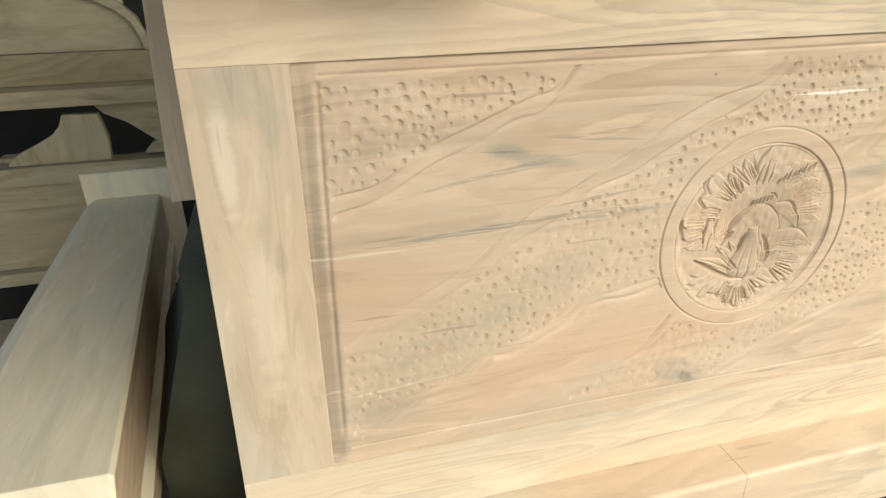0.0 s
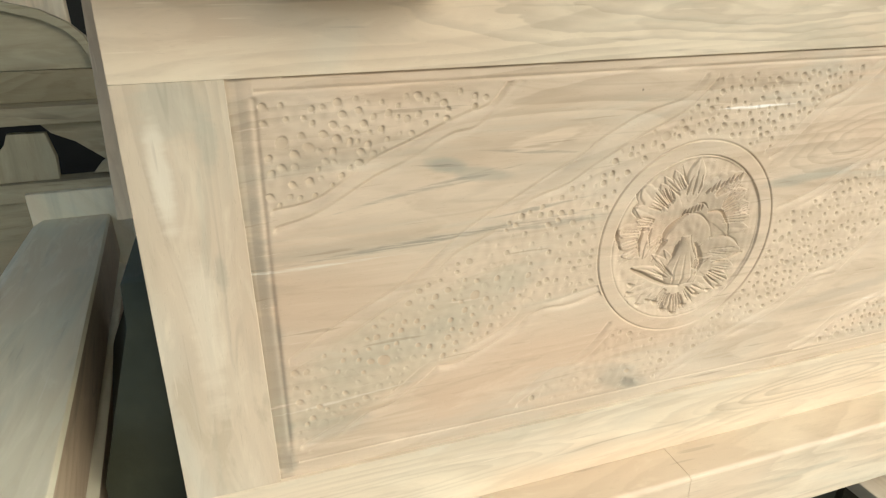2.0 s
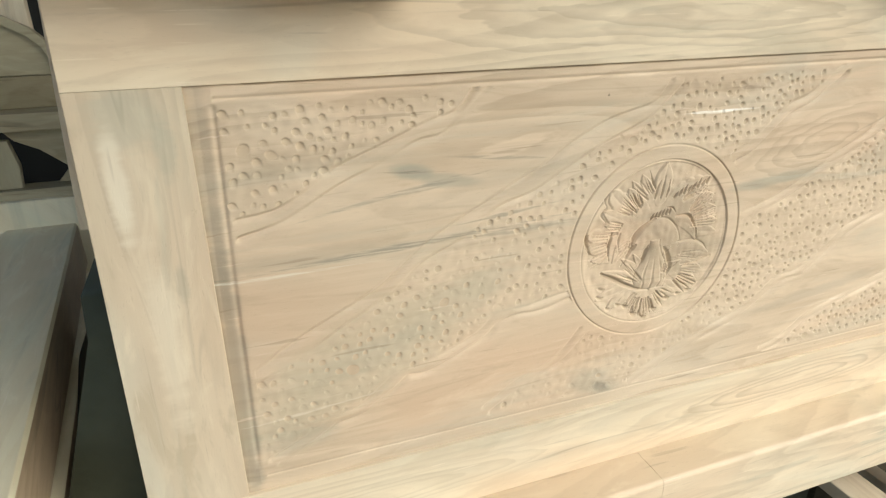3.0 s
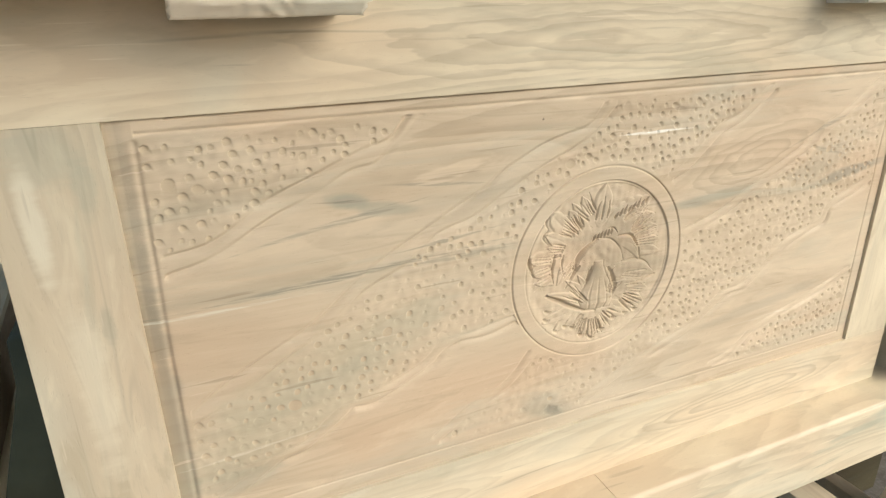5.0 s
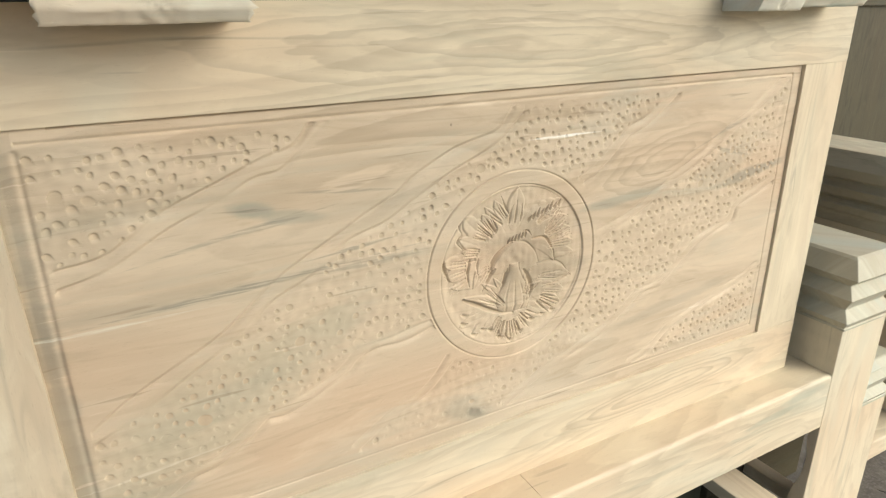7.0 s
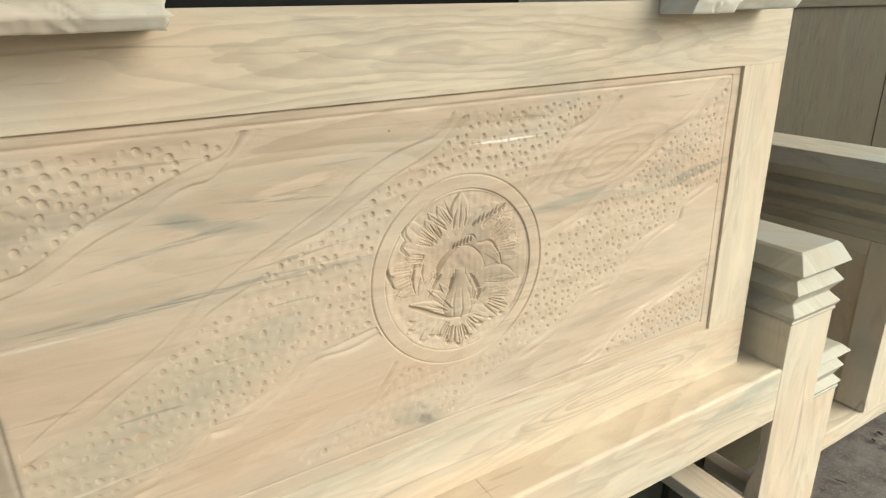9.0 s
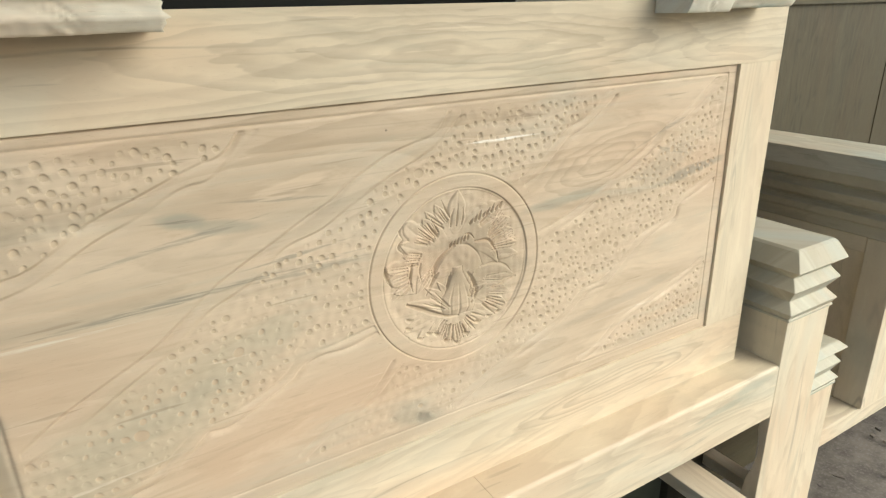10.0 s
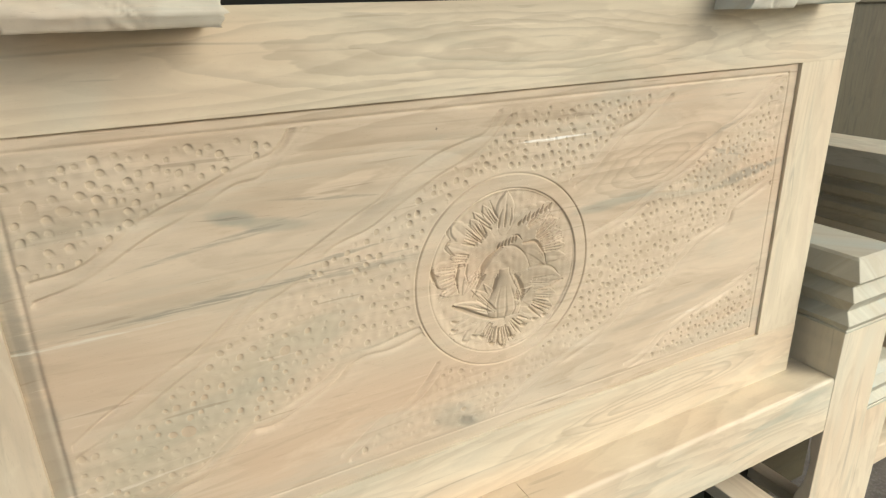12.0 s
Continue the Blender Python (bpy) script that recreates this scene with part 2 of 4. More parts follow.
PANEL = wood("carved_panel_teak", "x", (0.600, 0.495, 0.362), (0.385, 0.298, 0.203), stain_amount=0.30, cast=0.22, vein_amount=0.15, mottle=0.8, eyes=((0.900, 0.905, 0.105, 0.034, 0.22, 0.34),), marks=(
    (0.383, 0.917, 0.026, 0.0080, -0.10, SLATE, 0.60),
    (0.418, 0.905, 0.034, 0.0075, -0.16, SLATE, 0.45),
    (0.378, 0.9165, 0.040, 0.0016, -0.08, INK, 0.5),
    (0.400, 0.900, 0.060, 0.0025, 0.16, GREY, 0.5),
    (0.345, 0.893, 0.090, 0.0022, 0.18, GREY, 0.45),
    (0.300, 0.932, 0.090, 0.006, 0.02, BROWN, 0.3),
    (0.619, 0.617, 0.013, 0.008, -0.3, INK, 0.6),
    (0.610, 0.624, 0.040, 0.020, -0.3, SLATE, 0.32),
    (0.360, 0.842, 0.175, 0.0040, 0.055, GREY, 0.75),
    (0.500, 0.843, 0.075, 0.0045, 0.03, GREY, 0.5),
    (0.320, 0.945, 0.120, 0.012, 0.02, BROWN, 0.22),
    (0.835, 0.860, 0.075, 0.008, 0.07, SLATE, 0.5),
    (1.070, 0.862, 0.085, 0.009, 0.14, GREY, 0.6),
    (0.270, 0.846, 0.100, 0.010, 0.05, BROWN, 0.35),
    (0.430, 0.770, 0.080, 0.030, 0.45, SLATE, 0.15),
    (1.020, 0.885, 0.070, 0.026, 0.40, SLATE, 0.25),
    # the next three put the shade of the panel's left side into the colour
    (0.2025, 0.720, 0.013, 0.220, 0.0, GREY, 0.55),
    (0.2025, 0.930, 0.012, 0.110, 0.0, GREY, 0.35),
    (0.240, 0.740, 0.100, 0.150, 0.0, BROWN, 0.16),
    (0.245, 0.905, 0.040, 0.045, 0.1, BROWN, 0.30),
    (0.330, 0.725, 0.075, 0.022, 0.3, SLATE, 0.22),
    (0.950, 0.690, 0.120, 0.010, 0.12, GREY, 0.25),
    (0.255, 0.640, 0.050, 0.020, 0.2, SLATE, 0.3),
    (0.330, 0.725, 0.150, 0.060, 0.45, (0.42, 0.405, 0.30), 0.35),
    (0.735, 0.948, 0.050, 0.0020, 0.0, (0.88, 0.86, 0.80), 1.0),
    (0.590, 0.974, 0.0016, 0.0016, 0.0, (0.05, 0.04, 0.03), 1.0),
    (1.000, 0.925, 0.050, 0.0030, 0.35, GREY, 0.5),
    (1.015, 0.900, 0.045, 0.0026, -0.25, GREY, 0.5),
    (0.480, 0.862, 0.060, 0.0025, 0.10, GREY, 0.6),
    (0.470, 0.922, 0.050, 0.0020, -0.10, GREY, 0.5),
    (0.262, 0.8305, 0.085, 0.0022, 0.010, (0.72, 0.72, 0.63), 0.55),
    (0.262, 0.6740, 0.080, 0.0018, 0.08, (0.70, 0.64, 0.53), 0.5),
    (0.970, 0.6690, 0.090, 0.0016, 0.02, (0.70, 0.64, 0.53), 0.5),
    # brown tone over the middle and right of the medallion
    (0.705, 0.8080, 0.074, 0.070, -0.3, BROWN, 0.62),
))

# darker teak: the shade in gouges and knife cuts put into the colour
HOLLOW_TEAK = wood("dark_hollow_teak", "x", (0.50, 0.405, 0.288), (0.39, 0.31, 0.215), stain_amount=0.3, cast=0.1, vein_amount=0.0, mottle=0.4, figure=0.1, lines=0.3, rough=0.8, marks=((0.735, 0.948, 0.050, 0.0020, 0.0, (0.88, 0.86, 0.80), 1.0),))


def earth():
    n = Nodes("trodden_earth")
    x, y, z = n.place()
    v = n.vec(x, y, z)
    big, mid, fine = n.noise(v, 2.5, 3.0), n.noise(v, 18.0, 4.0), n.noise(v, 140.0, 3.0)
    col = n.mix(n.ramp(mid, 0.35, 0.7), (0.105, 0.092, 0.076), (0.185, 0.164, 0.138))
    col = n.mix(n.ramp(fine, 0.45, 0.75, 0.0, 0.6), col, (0.22, 0.205, 0.185))
    col = n.mix(n.ramp(big, 0.5, 0.75, 0.0, 0.5), col, (0.07, 0.065, 0.058))
    return n.finish(col, 0.95, n.math("ADD", n.math("MULTIPLY", mid, 1.0), n.math("MULTIPLY", fine, 0.5)), 0.5, 0.010)


def plaster(name, a, b):
    n = Nodes(name)
    x, y, z = n.place()
    v = n.vec(x, y, z)
    col = n.mix(n.ramp(n.noise(v, 1.7, 5.0), 0.35, 0.7), a, b)
    return n.finish(col, 0.9, n.noise(v, 60.0, 4.0), 0.4, 0.003)


EARTH = earth()
DARK_WALL = plaster("near_black_wall", (0.010, 0.011, 0.010), (0.024, 0.024, 0.021))
TIN = plaster("unseen_roof_sheet", (0.12, 0.115, 0.105), (0.18, 0.175, 0.16))


# ---- building blocks ----
def thing(name, at, label, category, group="", kind="", turn=0.0):
    ob = new(name)
    ob.empty_display_size = 0.05
    ob.location = at
    ob.rotation_euler = (0, 0, radians(turn))
    return tagged(ob, label, category, group, kind)


def part(name, bm, material, parent, label=""):
    """Link a bmesh, made in the thing's own standing place, as one mesh under it."""
    me = bpy.data.meshes.new(name)
    bm.to_mesh(me)
    bm.free()
    me.materials.append(material)
    ob = new(name, me)
    if parent is not None:
        ob.parent = parent
        base = parent
        if parent.type == "EMPTY":
            ob.location = [-c for c in base.location]
    return tagged(ob, label)


def soft(bm, width=0.0018, segments=2):
    edges = [e for e in bm.edges if len(e.link_faces) == 2 and e.calc_face_angle(0) > 0.5]
    bmesh.ops.bevel(bm, geom=edges, offset=width, segments=segments, profile=0.6, affect="EDGES", clamp_overlap=True)
    for f in bm.faces:
        f.smooth = len(f.verts) == 4 and f.calc_area() < 1e-4
    return bm


def box(x0, x1, y0, y1, z0, z1, bevel=0.0018, rng=None, wear=0.0):
    bm = bmesh.new()
    vs = [bm.verts.new((x, y, z)) for x in (x0, x1) for y in (y0, y1) for z in (z0, z1)]
    for q in ((0, 1, 3, 2), (4, 6, 7, 5), (0, 4, 5, 1), (2, 3, 7, 6), (0, 2, 6, 4), (1, 5, 7, 3)):
        bm.faces.new([vs[i] for i in q])
    bmesh.ops.recalc_face_normals(bm, faces=bm.faces)
    if wear:
        for v in bm.verts:
            v.co += Vector([rng.uniform(-wear, wear) for _ in range(3)])
    return soft(bm, bevel) if bevel else bm


def prism(outline, axis, lo, hi, bevel=0.0015):
    """An outline in a plane, drawn out along an axis. For "y" the outline is (x, z), for "x" (y, z), for "z" (x, y)."""
    bm = bmesh.new()
    put = {"y": lambda p, t: (p[0], t, p[1]), "x": lambda p, t: (t, p[0], p[1]), "z": lambda p, t: (p[0], p[1], t)}[axis]
    a = [bm.verts.new(put(p, lo)) for p in outline]
    b = [bm.verts.new(put(p, hi)) for p in outline]
    k = len(outline)
    bm.faces.new(a)
    bm.faces.new(b[::-1])
    for i in range(k):
        bm.faces.new((a[i], b[i], b[(i + 1) % k], a[(i + 1) % k]))
    bmesh.ops.recalc_face_normals(bm, faces=bm.faces)
    return soft(bm, bevel) if bevel else bm


def square_profile(cx, cy, half, deep, rows, bevel=0.0020):
    """A four-sided post whose half width changes with height: rows of (z, extra half width)."""
    bm = bmesh.new()
    loops = []
    for z, e in rows:
        loops.append([bm.verts.new((cx + sx * (half + e), cy + sy * (deep + e), z)) for sx, sy in ((-1, -1), (1, -1), (1, 1), (-1, 1))])
    for lo, hi in zip(loops, loops[1:]):
        for i in range(4):
            bm.faces.new((lo[i], lo[(i + 1) % 4], hi[(i + 1) % 4], hi[i]))
    bm.faces.new(loops[0][::-1])
    bm.faces.new(loops[-1])
    bmesh.ops.recalc_face_normals(bm, faces=bm.faces)
    return soft(bm, bevel) if bevel else bm


def curve(points, steps=6):
    """A smooth line through points of the plane."""
    p = [np.array(q, float) for q in points]
    p = [2 * p[0] - p[1]] + p + [2 * p[-1] - p[-2]]
    out = []
    for i in range(1, len(p) - 2):
        for s in np.linspace(0, 1, steps, endpoint=False):
            a, b, c, d = p[i - 1:i + 3]
            out.append(0.5 * (2 * b + (c - a) * s + (2 * a - 5 * b + 4 * c - d) * s * s + (3 * b - a - 3 * c + d) * s ** 3))
    out.append(p[-2])
    return np.array(out)


# ---- the setting: earth floor, an added back wall and an unseen roof, open to the front and the sides ----
def ground():
    n = 150
    side = np.sign(np.linspace(-1, 1, n)) * np.abs(np.linspace(-1, 1, n)) ** 3.2 * 400
    X, Y = np.meshgrid(side + 1.6, side + 0.5, indexing="ij")
    Z = np.zeros_like(X)
    rng = np.random.default_rng(4)
    near = np.exp(-((X - 1.6) ** 2 + (Y - 0.5) ** 2) / 30)
    for _ in range(26):
        k, ph = rng.normal(0, 14, 2), rng.uniform(0, 6.28)
        Z += np.sin(X * k[0] + Y * k[1] + ph) * 0.0014 * near
    Z -= Z.max() + 0.0005
    me = bpy.data.meshes.new("ground")
    idx = np.arange(n * n).reshape(n, n)
    quads = np.stack([idx[:-1, :-1], idx[1:, :-1], idx[1:, 1:], idx[:-1, 1:]], -1).reshape(-1, 4)
    me.from_pydata(np.stack([X, Y, Z], -1).reshape(-1, 3).tolist(), [], quads.tolist())
    me.polygons.foreach_set("use_smooth", [True] * len(me.polygons))
    me.materials.append(EARTH)
    return tagged(new("ground", me), "bare trodden grey-brown earth with wood scraps", "ground", kind="structure")


ground()


def structure(name, bm, material, label, category):
    me = bpy.data.meshes.new(name)
    bm.to_mesh(me)
    bm.free()
    me.materials.append(material)
    return tagged(new(name, me), label, category, kind="structure")


# added wall, near black to stand for the deep shade behind the bench
structure("wall_back", box(-1.17, 4.5, 1.95, 2.10, 0, 2.1, 0), DARK_WALL, "near-black back wall, added for the dark behind the bench", "wall")
# unseen roof: its skewed front edge dims the headboard's top and left
structure("ceiling", prism([(-1.2, -2.0), (2.3, 0.0), (2.3, 2.10), (-1.2, 2.10)], "z", 2.1, 2.16, 0), TIN, "unseen grey sheet roof, added to shape the daylight", "ceiling")

# ---- the carved headboard ----
FACE, SUNK = 0.540, 0.5437
OX0, OX1, OZ0, OZ1 = 0.196, 1.141, 0.5925, 1.006
HX1, HZ0, HZ1 = 1.233, 0.501, 1.093
headboard = thing("headboard", (0.67, 0.56, HZ0), "pale raw teak headboard with a carved medallion and dotted wavy bands", "headboard")


def side(z):
    """The left edge of the headboard, which leans a little."""
    return 0.1035 + (z - 0.56) * 0.021


def board(name, x0, x1, z0, z1, material, y0=FACE, y1=FACE + 0.032):
    """A flat member of the frame; with no x0 it ends at the leaning left edge."""
    left = (side(z0), side(z1)) if x0 is None else (x0, x0)
    return part(name, prism([(left[0], z0), (x1, z0), (x1, z1), (left[1], z1)], "y", y0, y1, 0.0006), material, headboard)


board("top_rail", None, HX1, OZ1, HZ1, TOP)
board("bottom_rail", None, HX1, HZ0, OZ0, FOOT)
board("stile", None, OX0, OZ0 + 0.0001, OZ1 - 0.0001, GREENISH, FACE + 0.0003)
board("stile", OX1, HX1, OZ0 + 0.0001, OZ1 - 0.0001, TEAK["z"], FACE + 0.0003)

# guide lines of the carving, in metres on the panel (x, z)
LINE_A = curve([(0.222, 0.889), (0.256, 0.894), (0.284, 0.909), (0.310, 0.926), (0.356, 0.944), (0.399, 0.962), (0.427, 0.970), (0.445, 0.990)])
LINE_A2 = curve([(0.222, 0.872), (0.261, 0.883), (0.313, 0.910), (0.349, 0.925), (0.387, 0.944), (0.412, 0.949), (0.432, 0.965), (0.458, 0.990)])
LINE_B = curve([(0.212, 0.715), (0.262, 0.739), (0.306, 0.764), (0.358, 0.795), (0.390, 0.821), (0.429, 0.839), (0.447, 0.850), (0.472, 0.870),
                (0.513, 0.882), (0.545, 0.901), (0.588, 0.923), (0.622, 0.937), (0.652, 0.953), (0.680, 0.978)])
LINE_B2 = curve([(0.212, 0.728), (0.250, 0.753), (0.297, 0.778), (0.343, 0.801), (0.391, 0.839), (0.421, 0.857), (0.454, 0.874), (0.491, 0.894),
                 (0.525, 0.910), (0.548, 0.927), (0.590, 0.947), (0.617, 0.955), (0.648, 0.964), (0.665, 0.984)])
LINE_BR = curve([(0.763, 0.897), (0.794, 0.914), (0.833, 0.947), (0.866, 0.961), (0.903, 0.990)])
LINE_BL = curve([(0.222, 0.625), (0.262, 0.645), (0.291, 0.661), (0.321, 0.669), (0.359, 0.698), (0.383, 0.701), (0.447, 0.725), (0.474, 0.746), (0.514, 0.750), (0.563, 0.758)])
LINE_DR = curve([(0.800, 0.814), (0.862, 0.834), (0.905, 0.858), (0.941, 0.876), (0.995, 0.907), (1.050, 0.939), (1.124, 0.985)])
LINE_DL = curve([(0.470, 0.618), (0.513, 0.647), (0.557, 0.664), (0.590, 0.697)])
LINE_E = curve([(0.660, 0.618), (0.721, 0.650), (0.774, 0.670), (0.828, 0.691), (0.872, 0.723), (0.910, 0.731), (0.956, 0.764), (0.983, 0.784), (1.034, 0.801), (1.051, 0.823), (1.128, 0.855)])
LINE_F = curve([(0.880, 0.610), (0.921, 0.624), (0.959, 0.651), (1.044, 0.677), (1.109, 0.701), (1.128, 0.708)])
CX, CZ, RING, RIM = 0.6745, 0.7995, 0.0995, 0.1165


def line_distance(X, Z, line):
    """Distance from a line, and which side of it a place lies on (above: 1, below: -1)."""
    best, over = np.full(X.shape, 9.0), np.ones(X.shape)
    for (ax, az), (bx, bz) in zip(line, line[1:]):
        ux, uz = bx - ax, bz - az
        t = np.clip(((X - ax) * ux + (Z - az) * uz) / (ux * ux + uz * uz), 0, 1)
        d = np.hypot(X - ax - t * ux, Z - az - t * uz)
        nearer = d < best
        best = np.where(nearer, d, best)
        over = np.where(nearer, np.sign((Z - az) * ux - (X - ax) * uz), over)
    return best, over


def level(X, line):
    return np.interp(X, line[:, 0], line[:, 1])


def bands(X, Z):
    """How far inside the dotted bands a place lies (metres, negative outside)."""
    inside = np.minimum(Z - level(X, LINE_A), 0.445 - X)
    low = np.where(X < 0.6, level(X, LINE_BL), level(X, LINE_BR))
    low = np.where(X > 0.903, 2.0, low)
    high = np.where(X < 0.680, level(X, LINE_B), 2.0)
    inside = np.maximum(inside, np.minimum(Z - low, high - Z))
    high = np.where(X < 0.70, np.where(X < 0.47, 0.0, level(X, LINE_DL)), level(X, LINE_DR))
    low = np.where(X < 0.66, 0.0, level(X, LINE_E))
    inside = np.maximum(inside, np.minimum(Z - low, high - Z))
    inside = np.maximum(inside, np.where(X > 0.88, level(X, LINE_F) - Z, -1))
    edge = np.minimum(np.minimum(X - 0.216, 1.124 - X), np.minimum(Z - 0.612, 0.987 - Z))
    return np.minimum(np.minimum(inside, edge), np.hypot(X - CX, Z - CZ) - RIM - 0.004)


def gouges():
    """Gouged hollows scattered over the bands: (x, z, radius, depth)."""
    rng = np.random.default_rng(11)
    found = []
    tries = rng.uniform((0.21, 0.605), (1.13, 0.99), (14000, 2))
    room = bands(tries[:, 0], tries[:, 1])
    for (x, z), free in zip(tries, room):
        low_left = x < 0.64 and z < 0.84
        big = rng.random() < (0.05 if low_left else 0.12)
        r = rng.uniform(0.0045, 0.0066) if big else rng.uniform(0.0020, 0.0037)
        r *= 0.90 if x > 0.95 or (x > 0.7 and z < 0.9) else 1.0
        if free < r + 0.0006 or rng.random() < 0.12:
            continue
        if any((x - a) ** 2 + (z - b) ** 2 < (r + c + rng.uniform(0.0010, (0.0040 if z > 0.84 else 0.0050) if x > 0.45 else 0.0052) + (0.0012 if low_left else 0.0)) ** 2 for a, b, c, _ in found):
            continue
        deep = r * (rng.uniform(0.22, 0.36) if big else rng.uniform(0.75, 1.15))
        if rng.random() < 0.30:
            deep *= 0.5
        if low_left:
            deep *= rng.uniform(0.35, 0.9)
        if 0.50 < x < 0.82 and z < 0.685:                 # worn nearly smooth here
            if rng.random() < 0.4:
                continue
            deep *= 0.4
        found.append((x, z, r, deep))
    return found


def leaf(U, V, H, base, tip, width, height=0.0024, teeth=3, bend=0.0):
    """Lay one rounded, scalloped leaf, from its base to its tip, over the relief H (in units of the ring's radius)."""
    du, dv = tip[0] - base[0], tip[1] - base[1]
    length = math.hypot(du, dv)
    c, s = du / length, dv / length
    t = ((U - base[0]) * c + (V - base[1]) * s) / length
    tt = np.clip(t, 0.001, 0.999)
    w = (-(U - base[0]) * s + (V - base[1]) * c) - bend * np.sin(np.pi * tt)
    half = width * np.sin(np.pi * tt ** 0.8) ** 0.7 * (0.86 + 0.30 * np.abs(np.sin(teeth * np.pi * tt)) * tt)
    q = np.abs(w) / np.maximum(half, 1e-4)
    rise = np.clip((1 - q) / 0.30, 0, 1)
    h = height * (0.30 + 0.70 * tt) * rise * (2 - rise) - 0.0005 * np.exp(-(w / 0.014) ** 2) * np.clip(t * 3 - 0.6, 0, 1)
    return np.where((t > 0) & (t < 1) & (q < 1), np.maximum(h, H), H)


def stroke(U, V, points, depth=0.0022, width=0.020):
    """A tapering knife cut along a smooth line."""
    line = curve(points, 5)
    lo, hi = line.min(0) - 0.06, line.max(0) + 0.06
    out = np.zeros_like(U)
    near = (U > lo[0]) & (U < hi[0]) & (V > lo[1]) & (V < hi[1])
    u, v = U[near], V[near]
    best = np.zeros(u.shape)
    run = len(line) - 1
    for i in range(run):
        (ax, az), (bx, bz) = line[i], line[i + 1]
        ux, uz = bx - ax, bz - az
        t = np.clip(((u - ax) * ux + (v - az) * uz) / (ux * ux + uz * uz), 0, 1)
        body = 0.35 + 0.65 * math.sin(math.pi * min((i + 1.0) / run, 0.92) ** 0.7)
        best = np.maximum(best, np.clip(1 - np.hypot(u - ax - t * ux, v - az - t * uz) / (width * body), 0, 1) * body)
    out[near] = depth * best
    return out


def rosette(U, V):
    """Height of the carved flower over the sunk floor of the medallion, and the depth of its knife cuts; U, V run from -1 to 1 across the ring."""
    rng = np.random.default_rng(5)
    H = 0.0009 * np.clip((0.74 - np.hypot(U + 0.03, V + 0.02)) / 0.30, 0, 1)
    # outer leaves, those of the foot first
    for tip in ((-0.77, -0.60), (-0.60, -0.74), (-0.44, -0.72), (-0.30, -0.77), (-0.18, -0.88), (-0.04, -0.97), (0.10, -0.89), (0.25, -0.79), (0.42, -0.74), (0.58, -0.70)):
        H = leaf(U, V, H, (-0.08, -0.48), tip, 0.095, 0.0022)
    for base, tip, width, teeth, bend in (
            ((0.20, -0.34), (0.70, -0.62), 0.10, 3, 0.0), ((0.22, -0.30), (0.74, -0.44), 0.10, 3, 0.0),
            ((0.30, 0.12), (0.86, 0.04), 0.10, 3, 0.0), ((0.30, 0.16), (0.85, 0.19), 0.11, 3, 0.0), ((0.22, 0.30), (0.80, 0.36), 0.11, 3, 0.0),
            ((0.14, 0.38), (0.74, 0.52), 0.13, 4, 0.0), ((0.04, 0.44), (0.68, 0.73), 0.150, 6, 0.03),
            ((-0.10, 0.46), (-0.30, 0.86), 0.085, 2, 0.0), ((-0.18, 0.46), (-0.42, 0.80), 0.070, 2, 0.0),
            ((-0.14, 0.28), (-0.46, 0.72), 0.13, 3, 0.0), ((-0.16, 0.26), (-0.72, 0.74), 0.17, 4, 0.03), ((-0.20, 0.22), (-0.76, 0.48), 0.13, 3, 0.0), ((-0.30, 0.20), (-0.72, 0.32), 0.09, 2, 0.0),
            ((-0.40, 0.12), (-0.98, 0.24), 0.13, 3, 0.0), ((-0.36, 0.04), (-0.95, 0.08), 0.15, 3, 0.0), ((-0.36, -0.04), (-0.86, -0.09), 0.10, 3, 0.0)):
        H = leaf(U, V, H, base, tip, width, 0.0025, teeth, bend)
    H = leaf(U, V, H, (-0.04, 0.46), (0.01, 0.98), 0.14, 0.0034, 2)
    # smooth petals beside the bud
    H = leaf(U, V, H, (-0.16, 0.24), (-0.58, -0.16), 0.13, 0.0030, 1, -0.06)
    H = leaf(U, V, H, (0.20, 0.26), (0.58, -0.04), 0.10, 0.0028, 1, 0.09)
    H = leaf(U, V, H, (0.10, -0.14), (0.82, -0.25), 0.125, 0.0036, 1, 0.06)
    # long pointed sepals that cup the bud
    for tip, width, bend in (((-0.70, -0.25), 0.090, -0.050), ((-0.46, -0.12), 0.085, -0.05), ((-0.30, -0.08), 0.080, -0.02), ((0.40, -0.26), 0.080, 0.07), ((0.22, -0.06), 0.070, 0.05)):
        H = leaf(U, V, H, (-0.02, -0.60), tip, width, 0.0036, 0, bend)
    # hood over the bud, with beads on it
    r = np.hypot(U / 0.33, (V - 0.02) / 0.29)
    hood = 0.0036 * np.sqrt(np.clip(1 - r * r, 0, 1))
    for bu, bv in ((-0.11, 0.12), (0.01, 0.14), (0.12, 0.18), (0.20, 0.07), (-0.02, 0.23), (-0.19, 0.06)):
        hood = hood + 0.0010 * np.exp(-((U - bu) ** 2 + (V - bv) ** 2) / 0.0016)
    H = np.where((r < 1) & (V > -0.04), np.maximum(H * 0.4, hood), H)
    # the bud: a narrow neck and a striped bell
    t = np.clip((0.06 - V) / 0.64, 0, 1)
    half = 0.075 + 0.165 * np.sin(np.pi * np.clip(t * 0.92 - 0.12, 0, 1) ** 1.3)
    q = (U + 0.03 - 0.02 * t) / half
    bell = 0.0054 * np.sqrt(np.clip(1 - q * q, 0, 1)) * np.clip((V + 0.585) / 0.10, 0, 1) - 0.0013 * np.clip(np.cos(q * 12) * 2 - 1, 0, 1) * np.clip(t * 3 - 0.9, 0, 1)
